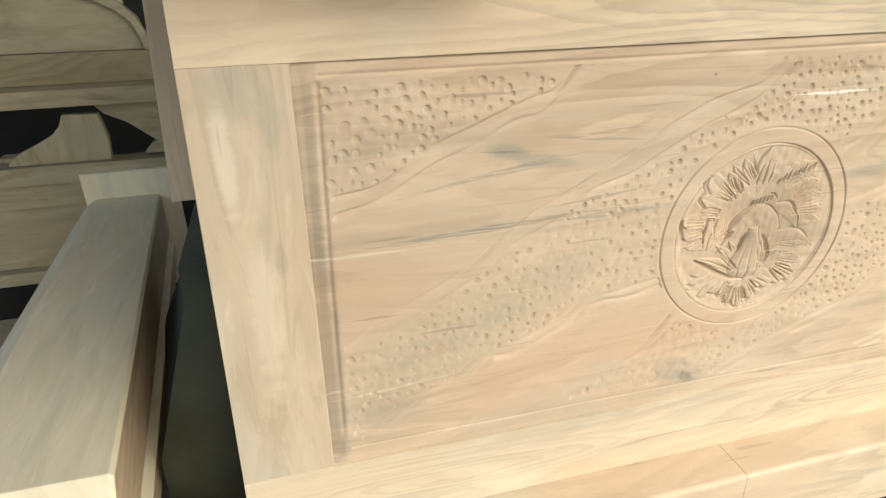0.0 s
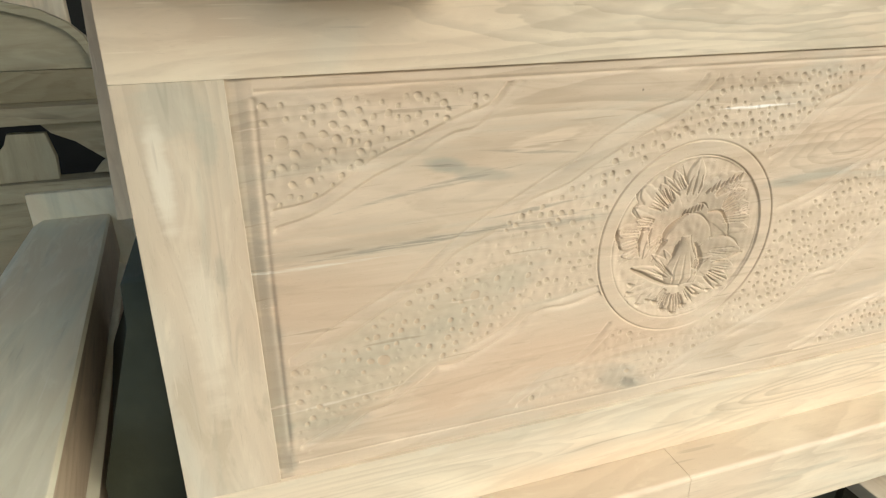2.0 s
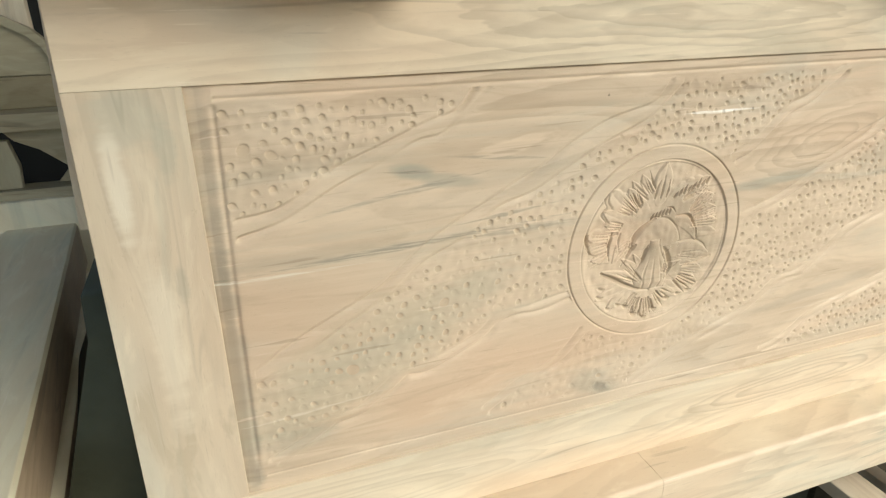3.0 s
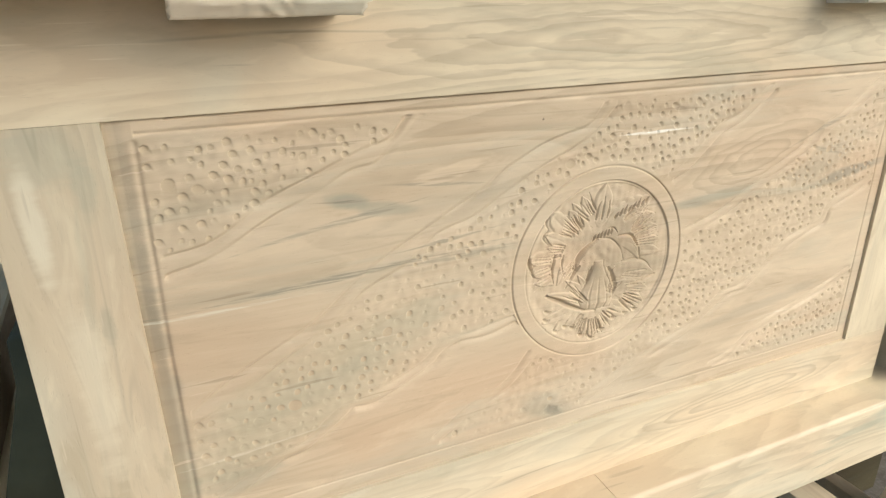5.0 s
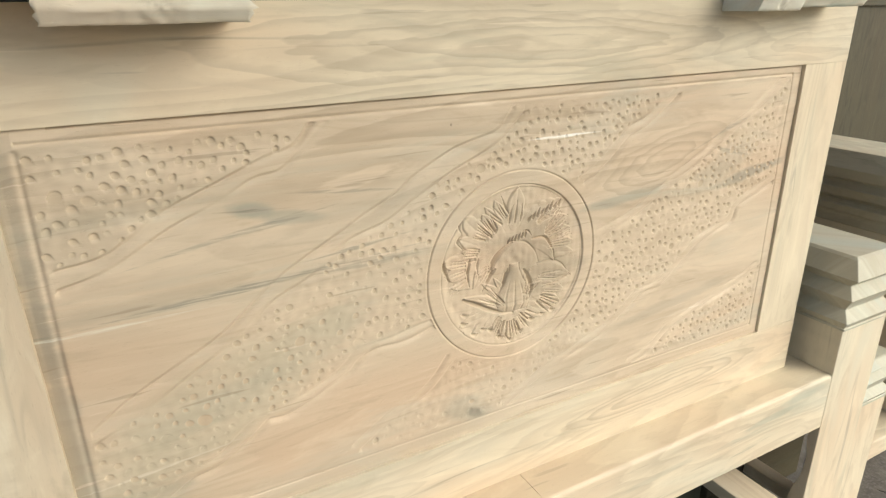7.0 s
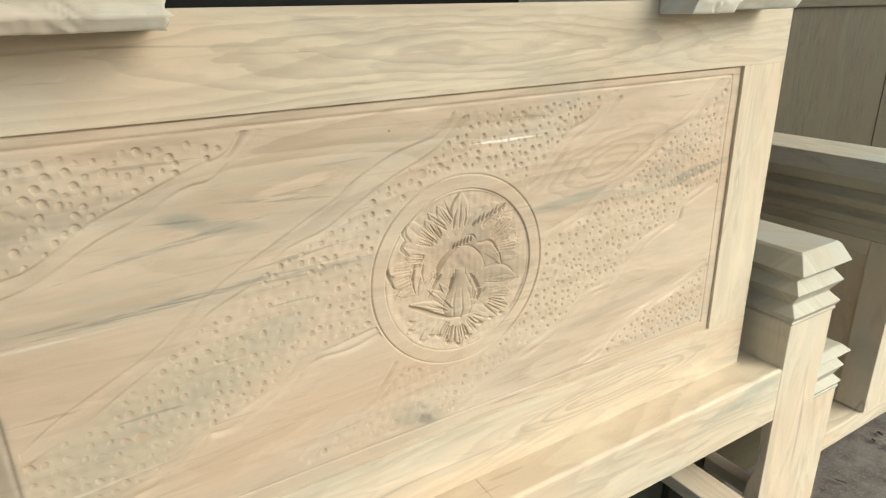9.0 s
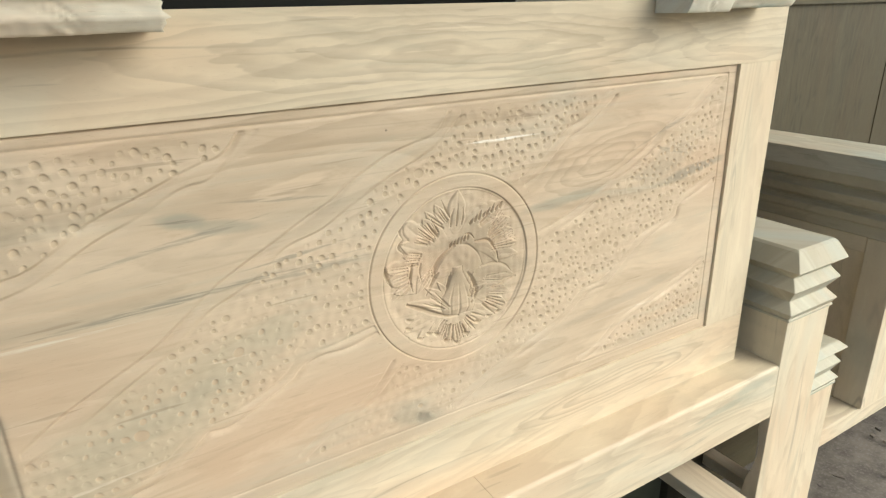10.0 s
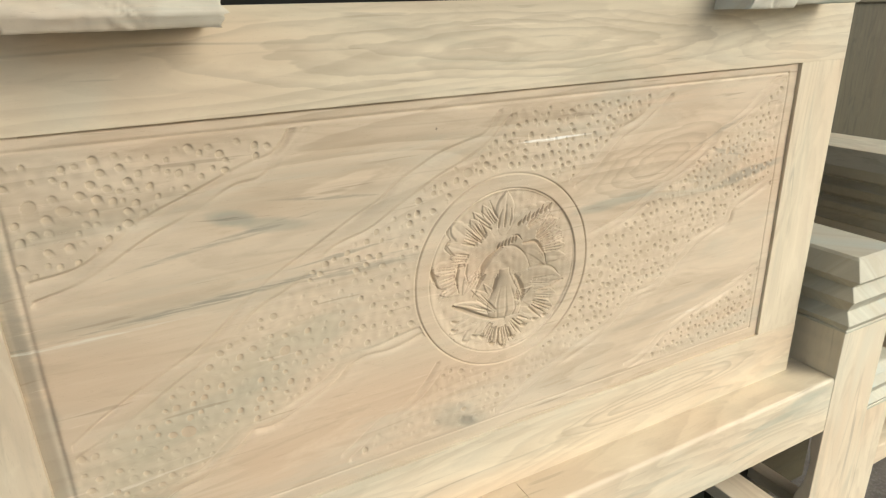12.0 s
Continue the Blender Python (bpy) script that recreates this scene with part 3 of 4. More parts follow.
    H = np.where((V < 0.06) & (V > -0.58) & (np.abs(q) < 1), np.maximum(bell + 0.0004, H * 0.3), H)
    H, K = H * 0.80, np.zeros_like(H)
    # the deep cuts: hood, curl, sepal, petal and the edges of the side leaves
    for points, depth, width in (
            (((-0.36, 0.00), (-0.30, 0.14), (-0.20, 0.24), (-0.05, 0.32)), 0.0042, 0.050),
            (((-0.05, 0.33), (0.14, 0.29), (0.27, 0.16), (0.34, 0.00)), 0.0016, 0.018),
            (((0.24, 0.31), (0.42, 0.29), (0.52, 0.17), (0.58, -0.02)), 0.0040, 0.030),
            (((-0.70, -0.28), (-0.56, -0.35), (-0.38, -0.46), (-0.20, -0.55), (-0.02, -0.59)), 0.0046, 0.040),
            (((0.12, -0.06), (0.20, -0.20), (0.24, -0.34), (0.20, -0.46)), 0.0036, 0.042),
            (((-0.12, 0.00), (-0.16, -0.14), (-0.24, -0.30)), 0.0026, 0.024),
            (((0.30, -0.02), (0.52, -0.02), (0.70, -0.10), (0.82, -0.27)), 0.0020, 0.018),
            (((0.84, -0.28), (0.62, -0.34), (0.40, -0.32)), 0.0030, 0.026),
            (((-0.99, 0.28), (-0.95, 0.14), (-0.89, 0.00)), 0.0046, 0.036),
            (((-0.61, 0.22), (-0.65, 0.06), (-0.63, -0.12)), 0.0028, 0.022),
            (((-0.51, 0.20), (-0.53, 0.08), (-0.51, -0.02)), 0.0020, 0.018),
            (((-0.74, 0.76), (-0.76, 0.62), (-0.72, 0.54)), 0.0026, 0.024),
            (((-0.72, 0.52), (-0.78, 0.44), (-0.72, 0.36)), 0.0024, 0.022),
            (((0.10, 0.43), (0.17, 0.42), (0.22, 0.36)), 0.0026, 0.018)):
        K = K + stroke(U, V, points, depth, width)
    for k in range(6):                        # the comb over the hood
        K = K + stroke(U, V, ((-0.11 + k * 0.048, 0.31 + k * 0.010), (-0.085 + k * 0.048, 0.38 + k * 0.011)), 0.0034, 0.017)
    for k in range(8):                        # the combed leaf above it
        u, v = 0.17 + k * 0.060, 0.555 + k * 0.018
        K = K + stroke(U, V, ((u, v - 0.01), (u + 0.035, v + 0.05 + 0.02 * (k % 3))), 0.0034, 0.020)
    for k in range(3):                        # ribs of the topmost leaf
        K = K + stroke(U, V, ((-0.10 + k * 0.075, 0.56), (-0.085 + k * 0.078, 0.68), (-0.055 + k * 0.058, 0.82 - 0.05 * abs(k - 1))), 0.0024, 0.020)
    # short cuts that fan out over the side leaves: from a centre, between two angles, from r0 to r1
    for cu, cv, a0, a1, count, r0, r1, depth in (
            (-0.16, 0.26, 108, 154, 11, 0.24, 0.48, 0.0034), (-0.24, 0.18, 150, 180, 6, 0.26, 0.48, 0.0024), (-0.30, 0.08, 158, 204, 9, 0.34, 0.60, 0.0024),
            (0.16, 0.20, -10, 42, 15, 0.30, 0.64, 0.0032), (0.14, -0.30, -52, -4, 9, 0.30, 0.58, 0.0034), (-0.04, -0.46, 214, 330, 15, 0.22, 0.44, 0.0032),
            (-0.02, 0.40, 106, 140, 6, 0.24, 0.48, 0.0026), (-0.06, -0.56, 122, 156, 6, 0.16, 0.48, 0.0026),
            (0.10, 0.40, 16, 34, 6, 0.20, 0.50, 0.0026), (0.12, -0.14, -22, -4, 4, 0.22, 0.56, 0.0018), (-0.18, 0.16, 196, 236, 6, 0.16, 0.42, 0.0026), (0.00, -0.58, 36, 66, 5, 0.20, 0.44, 0.0030)):
        for k in range(count):
            a = radians(a0 + (a1 - a0) * (k + rng.uniform(0.2, 0.8)) / count)
            p, e = r0 + rng.uniform(0, 0.06), r1 + rng.uniform(-0.05, 0.05)
            K = K + stroke(U, V, ((cu + p * math.cos(a), cv + p * math.sin(a)), (cu + e * math.cos(a + 0.05), cv + e * math.sin(a + 0.05))), depth * rng.uniform(0.6, 1.2), rng.uniform(0.014, 0.024))
    # nicks at the tips of the foot leaves
    for u, v in ((-0.76, -0.68), (-0.68, -0.48), (-0.70, -0.58), (-0.56, -0.75), (-0.43, -0.72), (-0.31, -0.77), (-0.19, -0.89), (-0.05, -0.95), (0.10, -0.87), (0.27, -0.76), (0.43, -0.72), (0.58, -0.70)):
        K = K + stroke(U, V, ((u - 0.035, v + 0.012), (u + 0.005, v - 0.010), (u + 0.040, v - 0.004)), 0.0042 * rng.uniform(0.6, 1.1), 0.030)
    for _ in range(22):                       # chatter of the chisel
        k = rng.normal(0, 26, 2)
        H = H + 0.00007 * np.sin(U * k[0] + V * k[1] + rng.uniform(0, 6.28))
    return np.clip(H - K, -0.0040, 0.0050), K


def relief(X, Z):
    """Depth of the carving below the panel's face."""
    X, Z = 0.258 + (X - 0.258) * 1.0095, 1.081 + (Z - 1.081) * 1.0095
    cut, gouged = np.zeros_like(X), np.zeros(X.shape, bool)
    rng = np.random.default_rng(2)
    for _ in range(16):                       # hand-planed waviness
        k = rng.normal(0, 1, 2) * (22, 60)
        cut += 0.00010 * np.sin(X * k[0] + Z * k[1] + rng.uniform(0, 6.28))
    room = bands(X, Z)
    low = np.clip((room + 0.001) / 0.004, 0, 1)
    cut += 0.0002 * low
    for _ in range(30):                       # tooled ground between the gouges
        k = rng.normal(0, 260, 2)
        cut += 0.000045 * low * np.sin(X * k[0] + Z * k[1] + rng.uniform(0, 6.28))
    # border line, heavier down the left side
    fz = np.minimum(np.abs(Z - 0.9937), np.abs(Z - 0.6060) + 0.0005) + np.where((X < 0.217) | (X > 1.131), 1, 0)
    cut += 0.0015 * np.exp(-(fz / 0.0015) ** 2)
    fx = np.abs(X - 1.1305) + np.where((Z < 0.604) | (Z > 0.995), 1, 0)
    cut += 0.0016 * np.exp(-(fx / 0.0016) ** 2)
    groove = 0.2115 + 0.0045 * np.clip((Z - 0.80) / 0.19, 0, 1) - 0.0025 * np.clip((0.80 - Z) / 0.2, 0, 1)
    steep = np.exp(-((X - groove) / np.where(X < groove, 0.0026, 0.0022)) ** 2)
    cut += 0.0025 * steep * (0.85 + 0.15 * np.sin(Z * 43)) * np.clip((0.990 - Z) / 0.003, 0, 1) * np.clip((Z - 0.615) / 0.03, 0, 1)
    cut += 0.0008 * np.clip(0.5 - np.minimum(1.1305 - X, Z - 0.6060) / 0.002, 0, 1)
    gap = np.minimum(np.minimum(X - 0.1954, 1.1494 - X), 1.0053 - Z)
    cut += np.where(X < 0.24, 0.0006, np.where(X > 1.12, 0.0012, 0.0034)) * np.clip(1 - np.abs(gap) / 0.0024, 0, 1)
    cut += 0.0026 * np.clip((groove - X) / 0.0125, 0, 1) * np.clip((Z - 0.596) / 0.004, 0, 1)      # the flat strip falls off towards the stile
    # paired wavy lines along the bands
    aside = np.array([0.0085, -0.0085])
    inframe = (X > 0.219) & (X < 1.127) & (Z > 0.610) & (Z < 0.990) & (np.hypot(X - CX, Z - CZ) > RIM + 0.003)
    pairs = [(LINE_A, LINE_A2), (LINE_B, LINE_B2)]
    for line, way in ((LINE_BR, 1), (LINE_BL, 1), (LINE_DR, -1), (LINE_DL, -1), (LINE_E, 1), (LINE_F, -1)):
        wander = np.stack([np.sin(np.arange(len(line)) * 0.9), np.cos(np.arange(len(line)) * 0.7)], 1) * 0.0012
        pairs.append((line, line + aside * way + wander))
    for k, lines in enumerate(pairs):
        for j, line in enumerate(lines):
            press = np.clip(0.56 + 0.34 * np.sin(X * (47 + 9 * j) + Z * 31 + k) + 0.25 * np.sin(X * 19 - Z * 26 + 2 * j + k), 0.12, 1)
            far, over = line_distance(X, Z, line)
            cut += np.where(inframe, 0.0034 * press * np.exp(-(far / np.where(over > 0, 0.0017, 0.0032)) ** 2), 0)
    for x, z, r, deep in DOTS:
        near = (np.abs(X[:, 0] - x) < r * 2.1).nonzero()[0]
        up = (np.abs(Z[0] - z) < r * 2.1).nonzero()[0]
        if len(near) and len(up):
            sl = np.s_[near[0]:near[-1] + 1, up[0]:up[-1] + 1]
            lean = 0.35 * math.sin(x * 917 + z * 531)
            dx, dz = (X[sl] - x) / (r * (1.08 + 0.3 * lean)), (Z[sl] - z) / r + 0.4 * lean * (X[sl] - x) / r
            turn = 0.15 + 0.5 * min(max((x - 0.5) / 0.25, 0), 1) + lean
            rise, over = dz * math.cos(turn) - dx * math.sin(turn), dx * math.cos(turn) + dz * math.sin(turn)
            body = np.clip(1 - over * over, 0, 1)
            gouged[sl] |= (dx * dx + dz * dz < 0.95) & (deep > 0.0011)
            # the gouge enters gently from below and stops steeply above
            cut[sl] += 0.80 * deep * body ** 0.7 * np.clip((np.sqrt(body) - rise) / 0.24, 0, 1) * np.clip((rise + 1.7) / 2.4, 0, 1) ** 1.1
    # medallion
    a = (np.abs(X[:, 0] - CX) < RIM + 0.006).nonzero()[0]
    b = (np.abs(Z[0] - CZ) < RIM + 0.006).nonzero()[0]
    if len(a) and len(b):
        sl = np.s_[a[0]:a[-1] + 1, b[0]:b[-1] + 1]
        U, V = (X[sl] - CX) / RING, (Z[sl] - CZ) / RING
        rad, ang = np.hypot(U, V) * RING, np.arctan2(V, U)
        side_r = 0.5 + 0.5 * np.cos(ang - 0.5)              # the wall is steep on the one side and runs out on the other
        disc = np.clip((RING - rad) / (0.0016 + 0.010 * (1 - side_r)), 0, 1)
        disc = disc * disc * (3 - 2 * disc)
        c = np.where(rad < RIM, cut[sl] * 0.3, cut[sl])
        height, cuts = rosette(U, V)
        c = c + disc * 0.0026 - np.where(rad < RING, height, 0)
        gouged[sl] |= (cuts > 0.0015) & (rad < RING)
        c = c + (0.0006 + 0.0022 * side_r) * np.clip(1 - np.abs(rad - RING) / 0.0015, 0, 1)
        c = c + 0.0025 * (0.45 + 0.55 * np.abs(np.cos(ang + 0.25)) ** 0.7) * np.clip(1 - np.abs(rad - RIM) / 0.0015, 0, 1)
        cut[sl] = c
    # joints between the glued boards
    for seam in SEAMS:
        cut += 0.00004 * np.exp(-((Z - 1.081 - (seam - 1.081) * 1.0095) / 0.0008) ** 2)
    return cut, gouged


SEAMS = (0.6640, 0.8349)
DOTS = gouges()


def plank(z0, z1):
    """One glued board of the carved panel."""
    def ticks(lo, hi, a, b):
        """Steps from lo to hi, finer where the flower is, between a and b."""
        stops = sorted({lo, hi, min(max(a, lo), hi), min(max(b, lo), hi)})
        runs = [np.linspace(p, q, max(2, int((q - p) / (0.00050 if a <= p < b else 0.00072))), endpoint=False) for p, q in zip(stops, stops[1:])]
        return np.concatenate(runs + [[hi]])

    xs = ticks(OX0 - 0.006, OX1 + 0.006, 0.562, 0.790)
    zs = ticks(z0, z1, 0.690, 0.914)
    X, Z = np.meshgrid(xs, zs, indexing="ij")
    cut, gouged = relief(X, Z)
    Y = SUNK + np.maximum(cut, -0.003)
    nx, nz = X.shape
    front = np.stack([X, Y, Z], -1).reshape(-1, 3)
    idx = np.arange(nx * nz).reshape(nx, nz)
    quads = np.stack([idx[:-1, :-1], idx[1:, :-1], idx[1:, 1:], idx[:-1, 1:]], -1).reshape(-1, 4)
    rim = np.concatenate([idx[:, 0], idx[-1, 1:], idx[-2::-1, -1], idx[0, -2:0:-1]])
    back = front[rim].copy()
    back[:, 1] = SUNK + 0.020
    fi = np.arange(len(rim)) + nx * nz
    bi = fi + len(rim)
    skirt = np.stack([fi, bi, np.roll(bi, -1), np.roll(fi, -1)], -1)
    me = bpy.data.meshes.new("plank")
    me.from_pydata(np.concatenate([front, front[rim], back]).tolist(), [], quads.tolist() + skirt[:, ::-1].tolist() + [bi.tolist()])
    smooth = np.zeros(len(me.polygons), bool)
    smooth[:len(quads)] = True
    me.polygons.foreach_set("use_smooth", smooth)
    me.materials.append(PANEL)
    me.materials.append(HOLLOW_TEAK)
    # deep hollows take the darker slot, which paints their shade
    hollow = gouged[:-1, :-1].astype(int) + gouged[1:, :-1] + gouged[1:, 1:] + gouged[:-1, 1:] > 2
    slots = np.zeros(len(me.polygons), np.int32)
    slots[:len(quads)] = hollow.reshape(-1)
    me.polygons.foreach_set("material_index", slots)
    me.update()
    ob = new("plank", me)
    ob.parent = headboard
    ob.location = [-c for c in headboard.location]


for lo, hi in zip((OZ0 - 0.006,) + SEAMS, SEAMS + (OZ1 + 0.006,)):
    plank(lo, hi)

# ---- a plain frame standing behind it ----
spare = thing("spare_frame", (0.66, 0.905, 0.7805), "plain raw teak frame standing on the added dark block", "frame")
part("stile", prism([(0.0300, 0.7805), (0.120, 0.7805), (0.120, 1.0925), (0.0470, 1.0925)], "y", 0.890, 0.920, 0.002), TEAK["z"], spare)
part("stile", box(1.10, 1.18, 0.890, 0.920, 0.7805, 1.0925, 0.002), TEAK["z"], spare)
part("rail", box(0.121, 1.099, 0.892, 0.918, 0.985, 1.0925, 0.002), TEAK["x"], spare)
part("rail", box(0.121, 1.099, 0.892, 0.918, 0.7805, 0.850, 0.002), TEAK["x"], spare)
part("infill", box(0.121, 1.099, 0.899, 0.911, 0.851, 0.984, 0.001), TEAK["x"], spare)

# ---- a dark green block, added to stand for the shaded gap behind the headboard ----
def dark_gap_block(x0, x1, y0, y1, top):
    n = Nodes("dark_gap_green")
    x, y, z = n.place()
    v = n.vec(x, y, z)
    col = n.mix(n.ramp(n.noise(v, 6.0, 4.0), 0.35, 0.7), (0.038, 0.045, 0.028), (0.070, 0.080, 0.052))
    mat = n.finish(col, 0.7, n.noise(v, 45.0, 3.0), 0.3, 0.004)
    box_bm = box(x0, x1, y0, y1, 0.0, top, 0.0)
    bmesh.ops.subdivide_edges(box_bm, edges=box_bm.edges, cuts=14, use_grid_fill=True)
    for w in box_bm.verts:
        fold = noise.noise(Vector((w.co.x * 9, w.co.y * 9, w.co.z * 2.5)))
        w.co.x -= (0.064 + 0.10 * (w.co.y - y0)) * min(max((top - 0.04 - w.co.z) / 0.22, 0.0), 1.0) * (w.co.x < (x0 + x1) / 2) * (x1 - w.co.x) / (x1 - x0)
        if 0.02 < w.co.z < top - 0.01:
            w.co += Vector((fold, noise.noise(Vector((w.co.x * 9, 4, w.co.z * 2))), 0)) * 0.008
    for f in box_bm.faces:
        f.smooth = True
    me = bpy.data.meshes.new("dark_gap_block")
    box_bm.to_mesh(me)
    box_bm.free()
    me.materials.append(mat)
    return tagged(new("dark_gap_block", me), "dark green block added to fill the shaded gap behind the headboard", "crate")


dark_gap_block(0.060, 1.26, 0.68, 1.05, 0.78)

# ---- the daybed frame on whose rail the headboard stands ----
CAP_LOW = ((0.5955, 0.0005), (0.5962, 0.0032), (0.6005, 0.0032), (0.6012, 0.0005), (0.610, 0.006), (0.6225, -0.009), (0.628, -0.006), (0.645, 0.005), (0.659, -0.009), (0.663, -0.004), (0.677, 0.011), (0.706, -0.004), (0.709, -0.008))


CAP = ((0.5840, 0.0005), (0.5847, 0.0032), (0.588, 0.0032), (0.589, 0.0005), (0.600, 0.007), (0.617, -0.008), (0.622, -0.006), (0.640, 0.006), (0.659, -0.008), (0.664, -0.004), (0.676, 0.010), (0.705, -0.005), (0.709, -0.010))


def bedpost(parent, x0, x1, y0, y1, top, scallop, flare=1.0, crown=1.0, mould=CAP):
    """A square post with a moulded cap; below the rail it thins to a board with a wavy back."""
    drop = 0.709 - top
    shoulder = mould[0][0] - drop
    side = [(y0, 0.0), (y0, shoulder), (y1, shoulder)]
    if scallop:
        wave = ((0.392, 0.016), (0.36, 0.018), (0.325, 0.012), (0.30, 0.013), (0.275, 0.017), (0.245, 0.026), (0.19, 0.033), (0.10, 0.036), (0.0, 0.034))
        side += [(y1, 0.392)] + [(y0 + d, z) for z, d in wave]
    else:
        side += [(y1, 0.0)]
    post = part("post", prism(side, "x", x0, x1, 0.0016), TEAK["z"], parent)
    rows = [((min(z, 0.677) + max(z - 0.677, 0.0) * crown) - drop + 0.0002, e * flare) for z, e in mould]
    cap = part("cap", square_profile((x0 + x1) / 2, (y0 + y1) / 2, (x1 - x0) / 2, (y1 - y0) / 2, rows), BLEACHED, post, "stepped moulded post cap")
    return post, cap


daybed = thing("daybed_frame", (0.55, 0.54, 0.0), "pale raw teak daybed end frame with moulded posts", "daybed")
bedpost(daybed, 1.2770, 1.4000, 0.4830, 0.6800, 0.709, True)


def rounded(y0, y1, z0, z1, r):
    pts = []
    for cy, cz, a0 in ((y0 + r, z0 + r, 180), (y1 - r, z0 + r, 270), (y1 - r, z1 - r, 0), (y0 + r, z1 - r, 90)):
        pts += [(cy + r * math.cos(radians(a0 + k * 15)), cz + r * math.sin(radians(a0 + k * 15))) for k in range(7)]
    return pts


for rail_x0, rail_x1, proud in ((-0.462, 0.6838, 0.0), (0.6842, 1.284, 0.0003)):
    rail = prism(rounded(0.4842 - proud, 0.580, 0.3925, 0.5003 + proud, 0.006), "x", rail_x0, rail_x1, 0.0)
    part("rail", rail, RAIL, daybed)
part("post", box(-0.58, -0.462, 0.483, 0.60, 0.0, 0.50, 0.002), TEAK["z"], daybed)
part("stretcher", box(1.150, 1.215, 0.44, 0.675, 0.235, 0.262, 0.002), TEAK["y"], daybed)

# ---- the second daybed frame, lower, with a panelled cabinet on its rail ----
daybed_low = thing("daybed_frame", (1.75, 0.54, 0.0), "pale raw teak daybed frame, lower than its neighbour, post to post", "daybed")
bedpost(daybed_low, 1.4015, 1.5040, 0.4960, 0.5450, 0.494, False, 0.8, 0.4, CAP_LOW)
part("rail", box(1.5042, 2.70, 0.497, 0.58, 0.222, 0.266, 0.003), TEAK["x"], daybed_low)
part("stretcher", box(1.411, 1.446, 0.5455, 0.6890, 0.092, 0.120, 0.002), TEAK["y"], daybed_low)
bedpost(daybed_low, 2.7005, 2.803, 0.4960, 0.5985, 0.494, False, 0.8, 0.4, CAP_LOW)

cabinet = thing("bed_end", (1.70, 0.80, 0.266), "panelled raw teak bed end with stepped mouldings, its side in shade", "bed end")
part("panel", box(1.652, 1.664, 0.551, 1.16, 0.300, 0.640, 0.001), TEAK["z"], cabinet)
part("stile", box(1.640, 1.760, 0.4925, 0.552, 0.267, 0.6395, 0.0015), TEAK["z"], cabinet)
part("stile", box(1.640, 1.760, 1.159, 1.21, 0.267, 0.6395, 0.0015), TEAK["z"], cabinet)
part("rail", box(1.641, 1.671, 0.5525, 1.1585, 0.267, 0.301, 0.0015), TEAK["y"], cabinet)
part("rail", box(1.641, 1.671, 0.5525, 1.1585, 0.606, 0.6395, 0.0015), TEAK["y"], cabinet)
steps = [(1.639, 0.640), (1.639, 0.664), (1.628, 0.669), (1.623, 0.684), (1.636, 0.694), (1.622, 0.704), (1.613, 0.722), (1.630, 0.736),
         (1.612, 0.744), (1.604, 0.766), (1.624, 0.800), (1.765, 0.800), (1.765, 0.640)]
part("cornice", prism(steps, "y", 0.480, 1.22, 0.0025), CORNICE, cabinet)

# ---- a board on edge, added to keep the opening under the daybeds dark ----
edge_board = box(1.300, 1.632, 0.690, 0.715, 0.0, 0.215, 0.002)
me = bpy.data.meshes.new("loose_board")
edge_board.to_mesh(me)
edge_board.free()
me.materials.append(OLD["x"])
tagged(new("loose_board", me), "dark brown board on edge, added to fill the opening behind the daybed posts", "board")

# ---- a tall dark brown wardrobe back behind it ----
wardrobe = thing("wardrobe", (2.8, 1.40, 0.0), "tall dark brown wooden wardrobe back with framed panels", "wardrobe")
part("panel", box(1.90, 3.302, 1.362, 1.372, 0.0, 1.0765, 0.0), OLD["z"], wardrobe)
part("rail", box(1.90, 3.60, 1.350, 1.385, 1.077, 1.22, 0.002), OLD["x"], wardrobe)
part("stile", box(3.302, 3.42, 1.359, 1.385, 0.0, 1.0765, 0.0), OLD["z"], wardrobe)
part("panel", box(1.90, 3.60, 1.362, 1.372, 1.222, 1.90, 0.001), OLD["z"], wardrobe)
part("panel", box(3.422, 3.60, 1.362, 1.372, 0.0, 1.075, 0.001), OLD["z"], wardrobe)

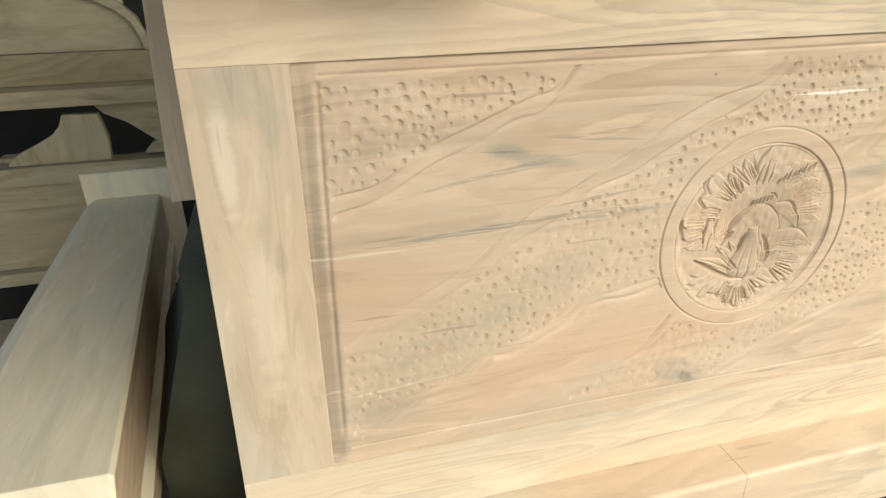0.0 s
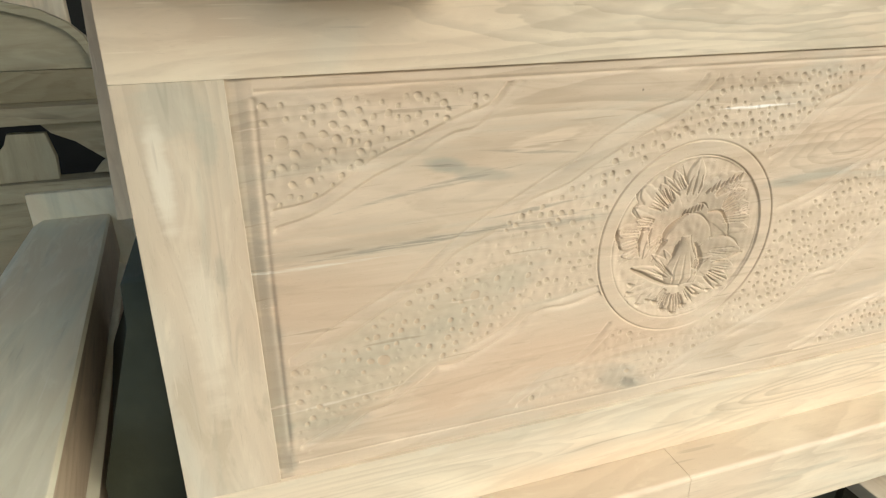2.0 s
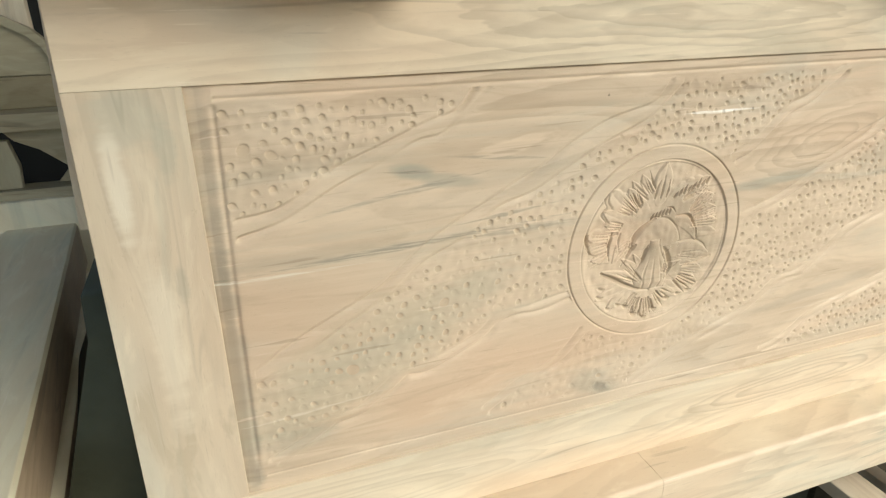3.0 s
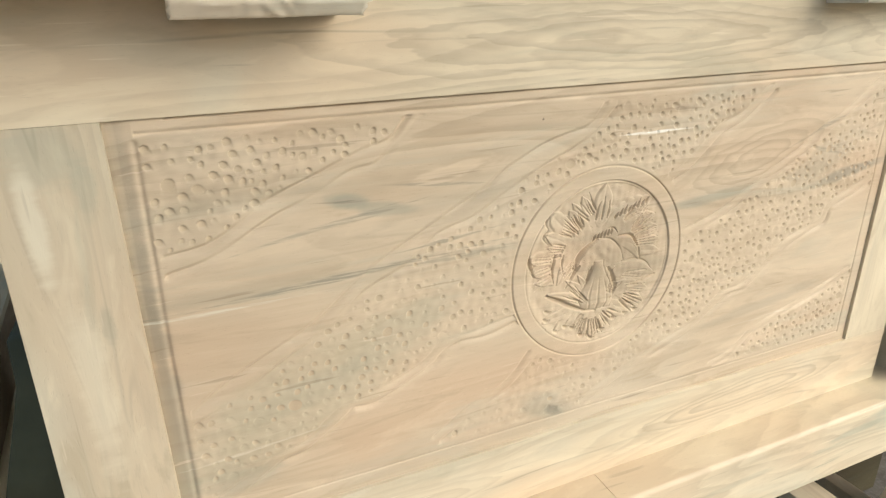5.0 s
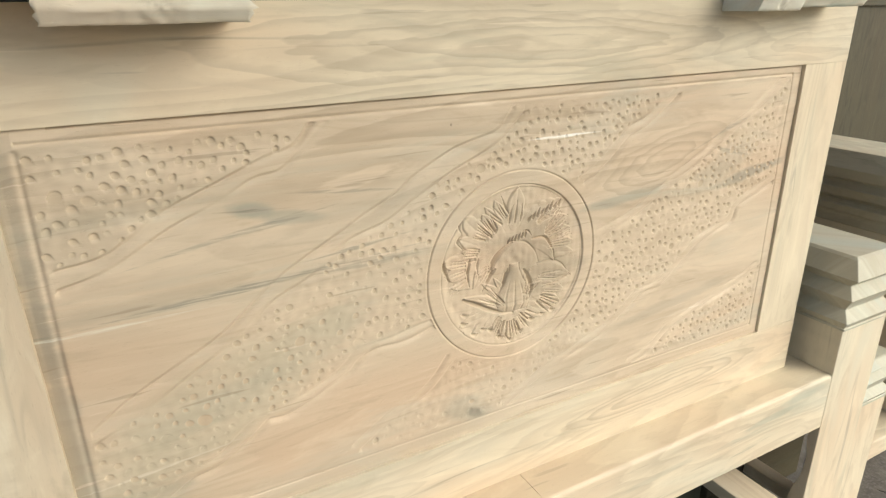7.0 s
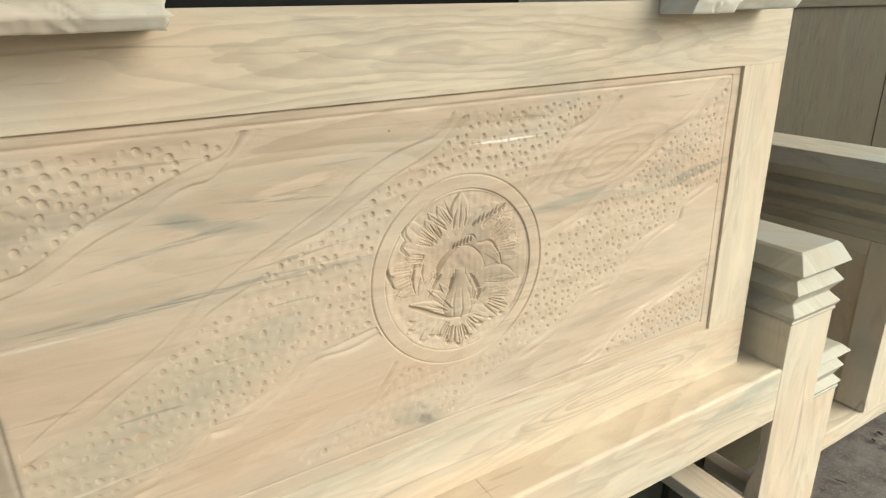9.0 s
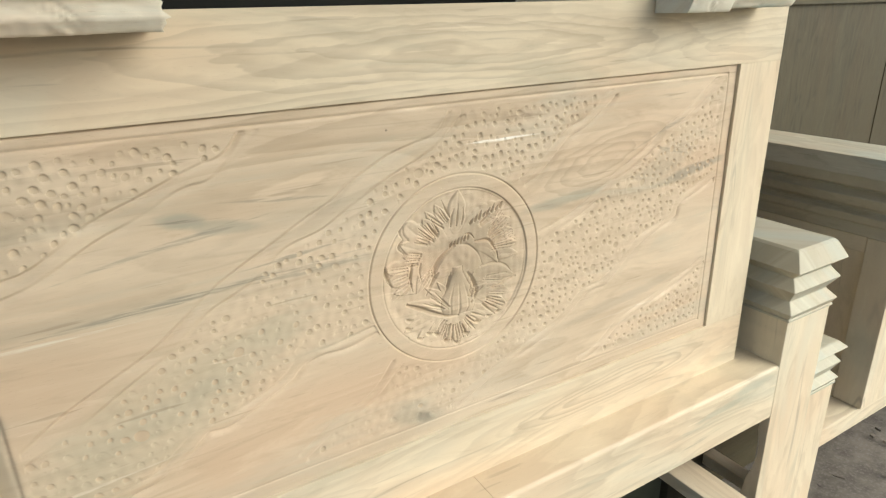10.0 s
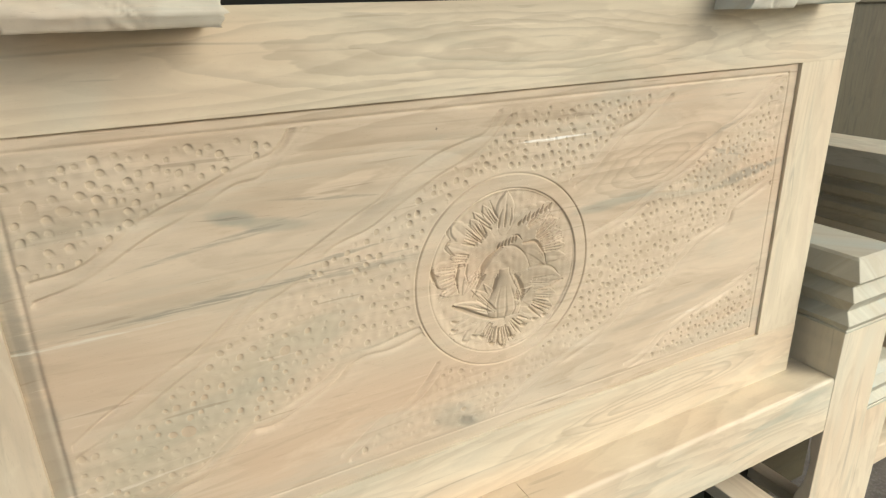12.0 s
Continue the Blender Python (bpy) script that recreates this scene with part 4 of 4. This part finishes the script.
# ---- rough boards that lie across the headboard's top ----
def rough_board(name, x0, x1, y0, low, top, label, lip=True, base=HZ1 + 0.0006):
    """A rough-sawn board across the headboard's top edge, with a lip that hangs down over its front."""
    bm = bmesh.new()
    rows = []
    steps = 110
    seed = (x0 * 31.7) % 7
    split = x0 + (x1 - x0) * 0.52                 # a torn place across the lower edge
    for i in range(steps + 1):
        x = x0 + (x1 - x0) * i / steps
        torn = math.exp(-((x - split) / 0.011) ** 2)
        ragged = noise.noise(Vector((x * 26, seed, 1.0))) * 0.0030 + noise.noise(Vector((x * 95, seed, 4.0))) * 0.0014
        bend = low + (top - low) * 0.40 + ragged
        row = []
        for k in range(12):
            u = k / 11
            z = low + 0.5 * abs(ragged) + (bend - low) * u / 0.45 if u < 0.45 else bend + (top - bend) * (u - 0.45) / 0.55
            y = y0 + (0.009 * (1 - u / 0.45) if u < 0.45 else 0.0)
            fine = noise.noise(Vector((x * 70, z * 240, seed))) * 0.0010 + noise.noise(Vector((x * 22 + z * 60, z * 90, seed + 5))) * 0.0012
            chip = 0.0045 * torn * max(0.0, noise.noise(Vector((x * 190 + z * 240, z * 90, seed + 2))) + 0.15)
            row.append((x, y + fine + chip, z))
        row += [(x, 0.82, top), (x, 0.82, base)] + ([(x, 0.5385, base), (x, 0.5385, low + 0.001)] if lip else [(x, y0 + 0.012, base)])
        if i in (0, steps):
            way = -1 if i == 0 else 1
            row = [(px + way * (abs(noise.noise(Vector((pz * 330, py * 40, seed)))) * 0.005 + (0.006 if k == 5 and lip and way > 0 else 0.0)), py, pz) for k, (px, py, pz) in enumerate(row)]
        rows.append(row)
    loops = [[bm.verts.new(p) for p in row] for row in rows]
    k = len(loops[0])
    for a, b in zip(loops, loops[1:]):
        for i in range(k):
            bm.faces.new((a[i], a[(i + 1) % k], b[(i + 1) % k], b[i]))
    for f in bm.faces:
        f.smooth = True
    bm.faces.new(loops[0])
    bm.faces.new(loops[-1][::-1])
    for e in bm.edges:
        e.smooth = e.calc_face_angle(0) < 0.22
    bmesh.ops.recalc_face_normals(bm, faces=bm.faces)
    me = bpy.data.meshes.new(name)
    bm.to_mesh(me)
    bm.free()
    me.materials.append(ROUGH)
    return tagged(new(name, me), label, "board", group="rough boards on the headboard")


rough_board("rough_board", 0.2565, 0.383, 0.456, 1.0770, 1.1010, "rough-hewn pale board lying across the headboard's top")
# the whitish board, widened and thickened out of view to shade the top rail
rough_board("rough_board", 0.080, 0.375, 0.438, 1.1016, 1.150, "whitish rough board lying on another board", False, 1.1016)
rough_board("rough_board", 0.957, 1.029, 0.482, 1.0760, 1.110, "rough greenish-grey board lying across the headboard's top")
rough_board("rough_board", 1.031, 1.160, 0.484, 1.0795, 1.112, "rough whitish board lying across the headboard's top")

# ---- the bench with a cut-out back and a broad arm ----
bench = thing("bench", (-0.45, 1.35, 0.0), "greyed raw teak bench with a cut-out back and broad arms", "bench")
ARM = ((-0.178, 0.606), (-0.150, 0.620), (-0.004, 0.620), (0.0, 0.615), (0.002, 0.528), (-0.006, 0.520), (-0.006, 0.506), (0.008, 0.500), (0.008, 0.462), (-0.170, 0.462))


def loft(sections):
    bm = bmesh.new()
    loops = [[bm.verts.new(p) for p in row] for row in sections]
    k = len(loops[0])
    for lo, hi in zip(loops, loops[1:]):
        for i in range(k):
            bm.faces.new((lo[i], lo[(i + 1) % k], hi[(i + 1) % k], hi[i]))
    bm.faces.new(loops[0])
    bm.faces.new(loops[-1][::-1])
    bmesh.ops.recalc_face_normals(bm, faces=bm.faces)
    return soft(bm, 0.0012)


def arm_section(y, pinch=0.0):
    right = -0.017 - (y - 0.562) * 0.078
    wide = 1.08 - 0.24 * (y - 0.562) / 0.855
    return [(right + x * wide * (1 - pinch * 1.2), y, z - (pinch * 0.16 if z > 0.59 else 0)) for x, z in ARM]


arm = part("arm", loft([arm_section(0.545, 0.12), arm_section(0.563), arm_section(1.4175)]), SANDED, bench)
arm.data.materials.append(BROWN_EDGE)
# faces turned to +x take the browner, darker teak
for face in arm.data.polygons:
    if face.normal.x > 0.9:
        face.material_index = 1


def back_board(name, outline, y0, y1, axis="x"):
    return part(name, prism(outline, "y", y0, y1, 0.0015), GREYED[axis], bench)


part("post", box(-0.232, -0.046, 1.418, 1.4345, 0.40, 0.676, 0.003), SANDED, bench)
part("leg", box(-0.180, -0.045, 0.63, 0.72, 0.0, 0.4615, 0.003), GREYED["z"], bench)
crest = [(-1.0, 0.915), (-0.054, 0.915), (-0.056, 0.945), (-0.066, 0.975), (-0.090, 1.000), (-0.130, 1.022), (-0.20, 1.040), (-0.40, 1.055), (-1.0, 1.06)]
back_board("crest", crest, 1.455, 1.480)
rim = [(-1.0, 1.046), (-0.40, 1.041), (-0.20, 1.026), (-0.132, 1.008), (-0.096, 0.988), (-0.075, 0.967), (-0.064, 0.940), (-0.058, 0.915), (-0.044, 0.915), (-0.050, 0.945), (-0.064, 0.978), (-0.088, 1.003), (-0.13, 1.026), (-0.20, 1.044), (-0.40, 1.059), (-1.0, 1.064)]
back_board("crest_rim", rim, 1.440, 1.456)
part("rail", prism([(1.446, 0.914), (1.490, 0.914), (1.490, 0.850), (1.476, 0.850)], "x", -1.0, -0.052, 0.001), GREYED["x"], bench)
back_board("ledge", [(-1.0, 0.815), (-0.050, 0.815), (-0.050, 0.849), (-1.0, 0.849)], 1.420, 1.535)
splat = [(-0.365, 0.695), (-0.170, 0.695), (-0.166, 0.74), (-0.176, 0.792), (-0.243, 0.794), (-0.252, 0.773), (-0.270, 0.754), (-0.300, 0.738), (-0.340, 0.720), (-0.362, 0.704)]
back_board("splat", splat, 1.450, 1.470, "z")
corner = [(-0.060, 0.814), (-0.185, 0.814), (-0.165, 0.790), (-0.125, 0.770), (-0.074, 0.727), (-0.06, 0.727)]
back_board("corner_piece", corner, 1.455, 1.475)
corner2 = [(-0.055, 0.700), (-0.105, 0.700), (-0.085, 0.722), (-0.055, 0.735)]
back_board("corner_piece", corner2, 1.455, 1.475)
back_board("rail", [(-1.0, 0.655), (-0.050, 0.655), (-0.050, 0.694), (-1.0, 0.694)], 1.435, 1.490)
back_board("rail", [(-1.0, 0.600), (-0.233, 0.600), (-0.233, 0.653), (-1.0, 0.653)], 1.455, 1.485)
back_board("panel", [(-1.0, 0.460), (-0.233, 0.460), (-0.233, 0.599), (-1.0, 0.599)], 1.465, 1.480)
back_board("rail", [(-1.0, 0.430), (-0.233, 0.430), (-0.233, 0.459), (-1.0, 0.459)], 1.440, 1.490)
for k in range(6):
    part("seat_slat", box(-0.98, -0.236, 0.70 + k * 0.125, 0.80 + k * 0.125, 0.335, 0.36, 0.002), GREYED["x"], bench)
part("back_leg", box(-0.98, -0.92, 1.44, 1.49, 0.0, 0.43, 0.002), GREYED["z"], bench)
part("back_leg", box(-0.40, -0.34, 1.50, 1.54, 0.0, 0.70, 0.002), GREYED["z"], bench)
part("apron", box(-0.98, -0.236, 0.66, 0.69, 0.28, 0.365, 0.002), GREYED["x"], bench)

# ---- board stood on the ledge behind the bench's crest ----
stack = thing("leaning_board", (-0.20, 1.51, 0.8495), "pale board standing upright behind the bench's crest", "board")
part("slab", box(-0.30, -0.095, 1.495, 1.525, 0.8495, 1.42, 0.006), TEAK["z"], stack)

# ---- scraps on the earth ----
def scraps():
    rng = random.Random(8)
    bm = bmesh.new()
    for _ in range(420):
        x, y = rng.uniform(1.2, 3.2), rng.uniform(-0.4, 1.3)
        l, w, h = rng.uniform(0.006, 0.030), rng.uniform(0.003, 0.012), rng.uniform(0.001, 0.006)
        m = pose(x, y, h * 0.5 - 0.006, rng.uniform(-20, 20), rng.uniform(-20, 20), rng.uniform(0, 360)) @ Matrix.Diagonal((l, w, h, 1))
        vs = [bm.verts.new(m @ Vector((sx + rng.uniform(-0.15, 0.15), sy + rng.uniform(-0.2, 0.2), sz))) for sx in (-0.5, 0.5) for sy in (-0.5, 0.5) for sz in (-0.5, 0.5)]
        for q in ((0, 1, 3, 2), (4, 6, 7, 5), (0, 4, 5, 1), (2, 3, 7, 6), (0, 2, 6, 4), (1, 5, 7, 3)):
            bm.faces.new([vs[i] for i in q])
    bmesh.ops.recalc_face_normals(bm, faces=bm.faces)
    me = bpy.data.meshes.new("wood_scraps")
    bm.to_mesh(me)
    bm.free()
    n = Nodes("grey_scrap_wood")
    geo = n.tree.nodes.new("ShaderNodeNewGeometry")
    col = n.mix(geo.outputs["Random Per Island"], (0.07, 0.06, 0.05), (0.24, 0.205, 0.165))
    me.materials.append(n.finish(col, 0.9))
    return tagged(new("wood_scraps", me), "small grey wood scraps and stones on the earth", "scraps", kind="stuff")


scraps()
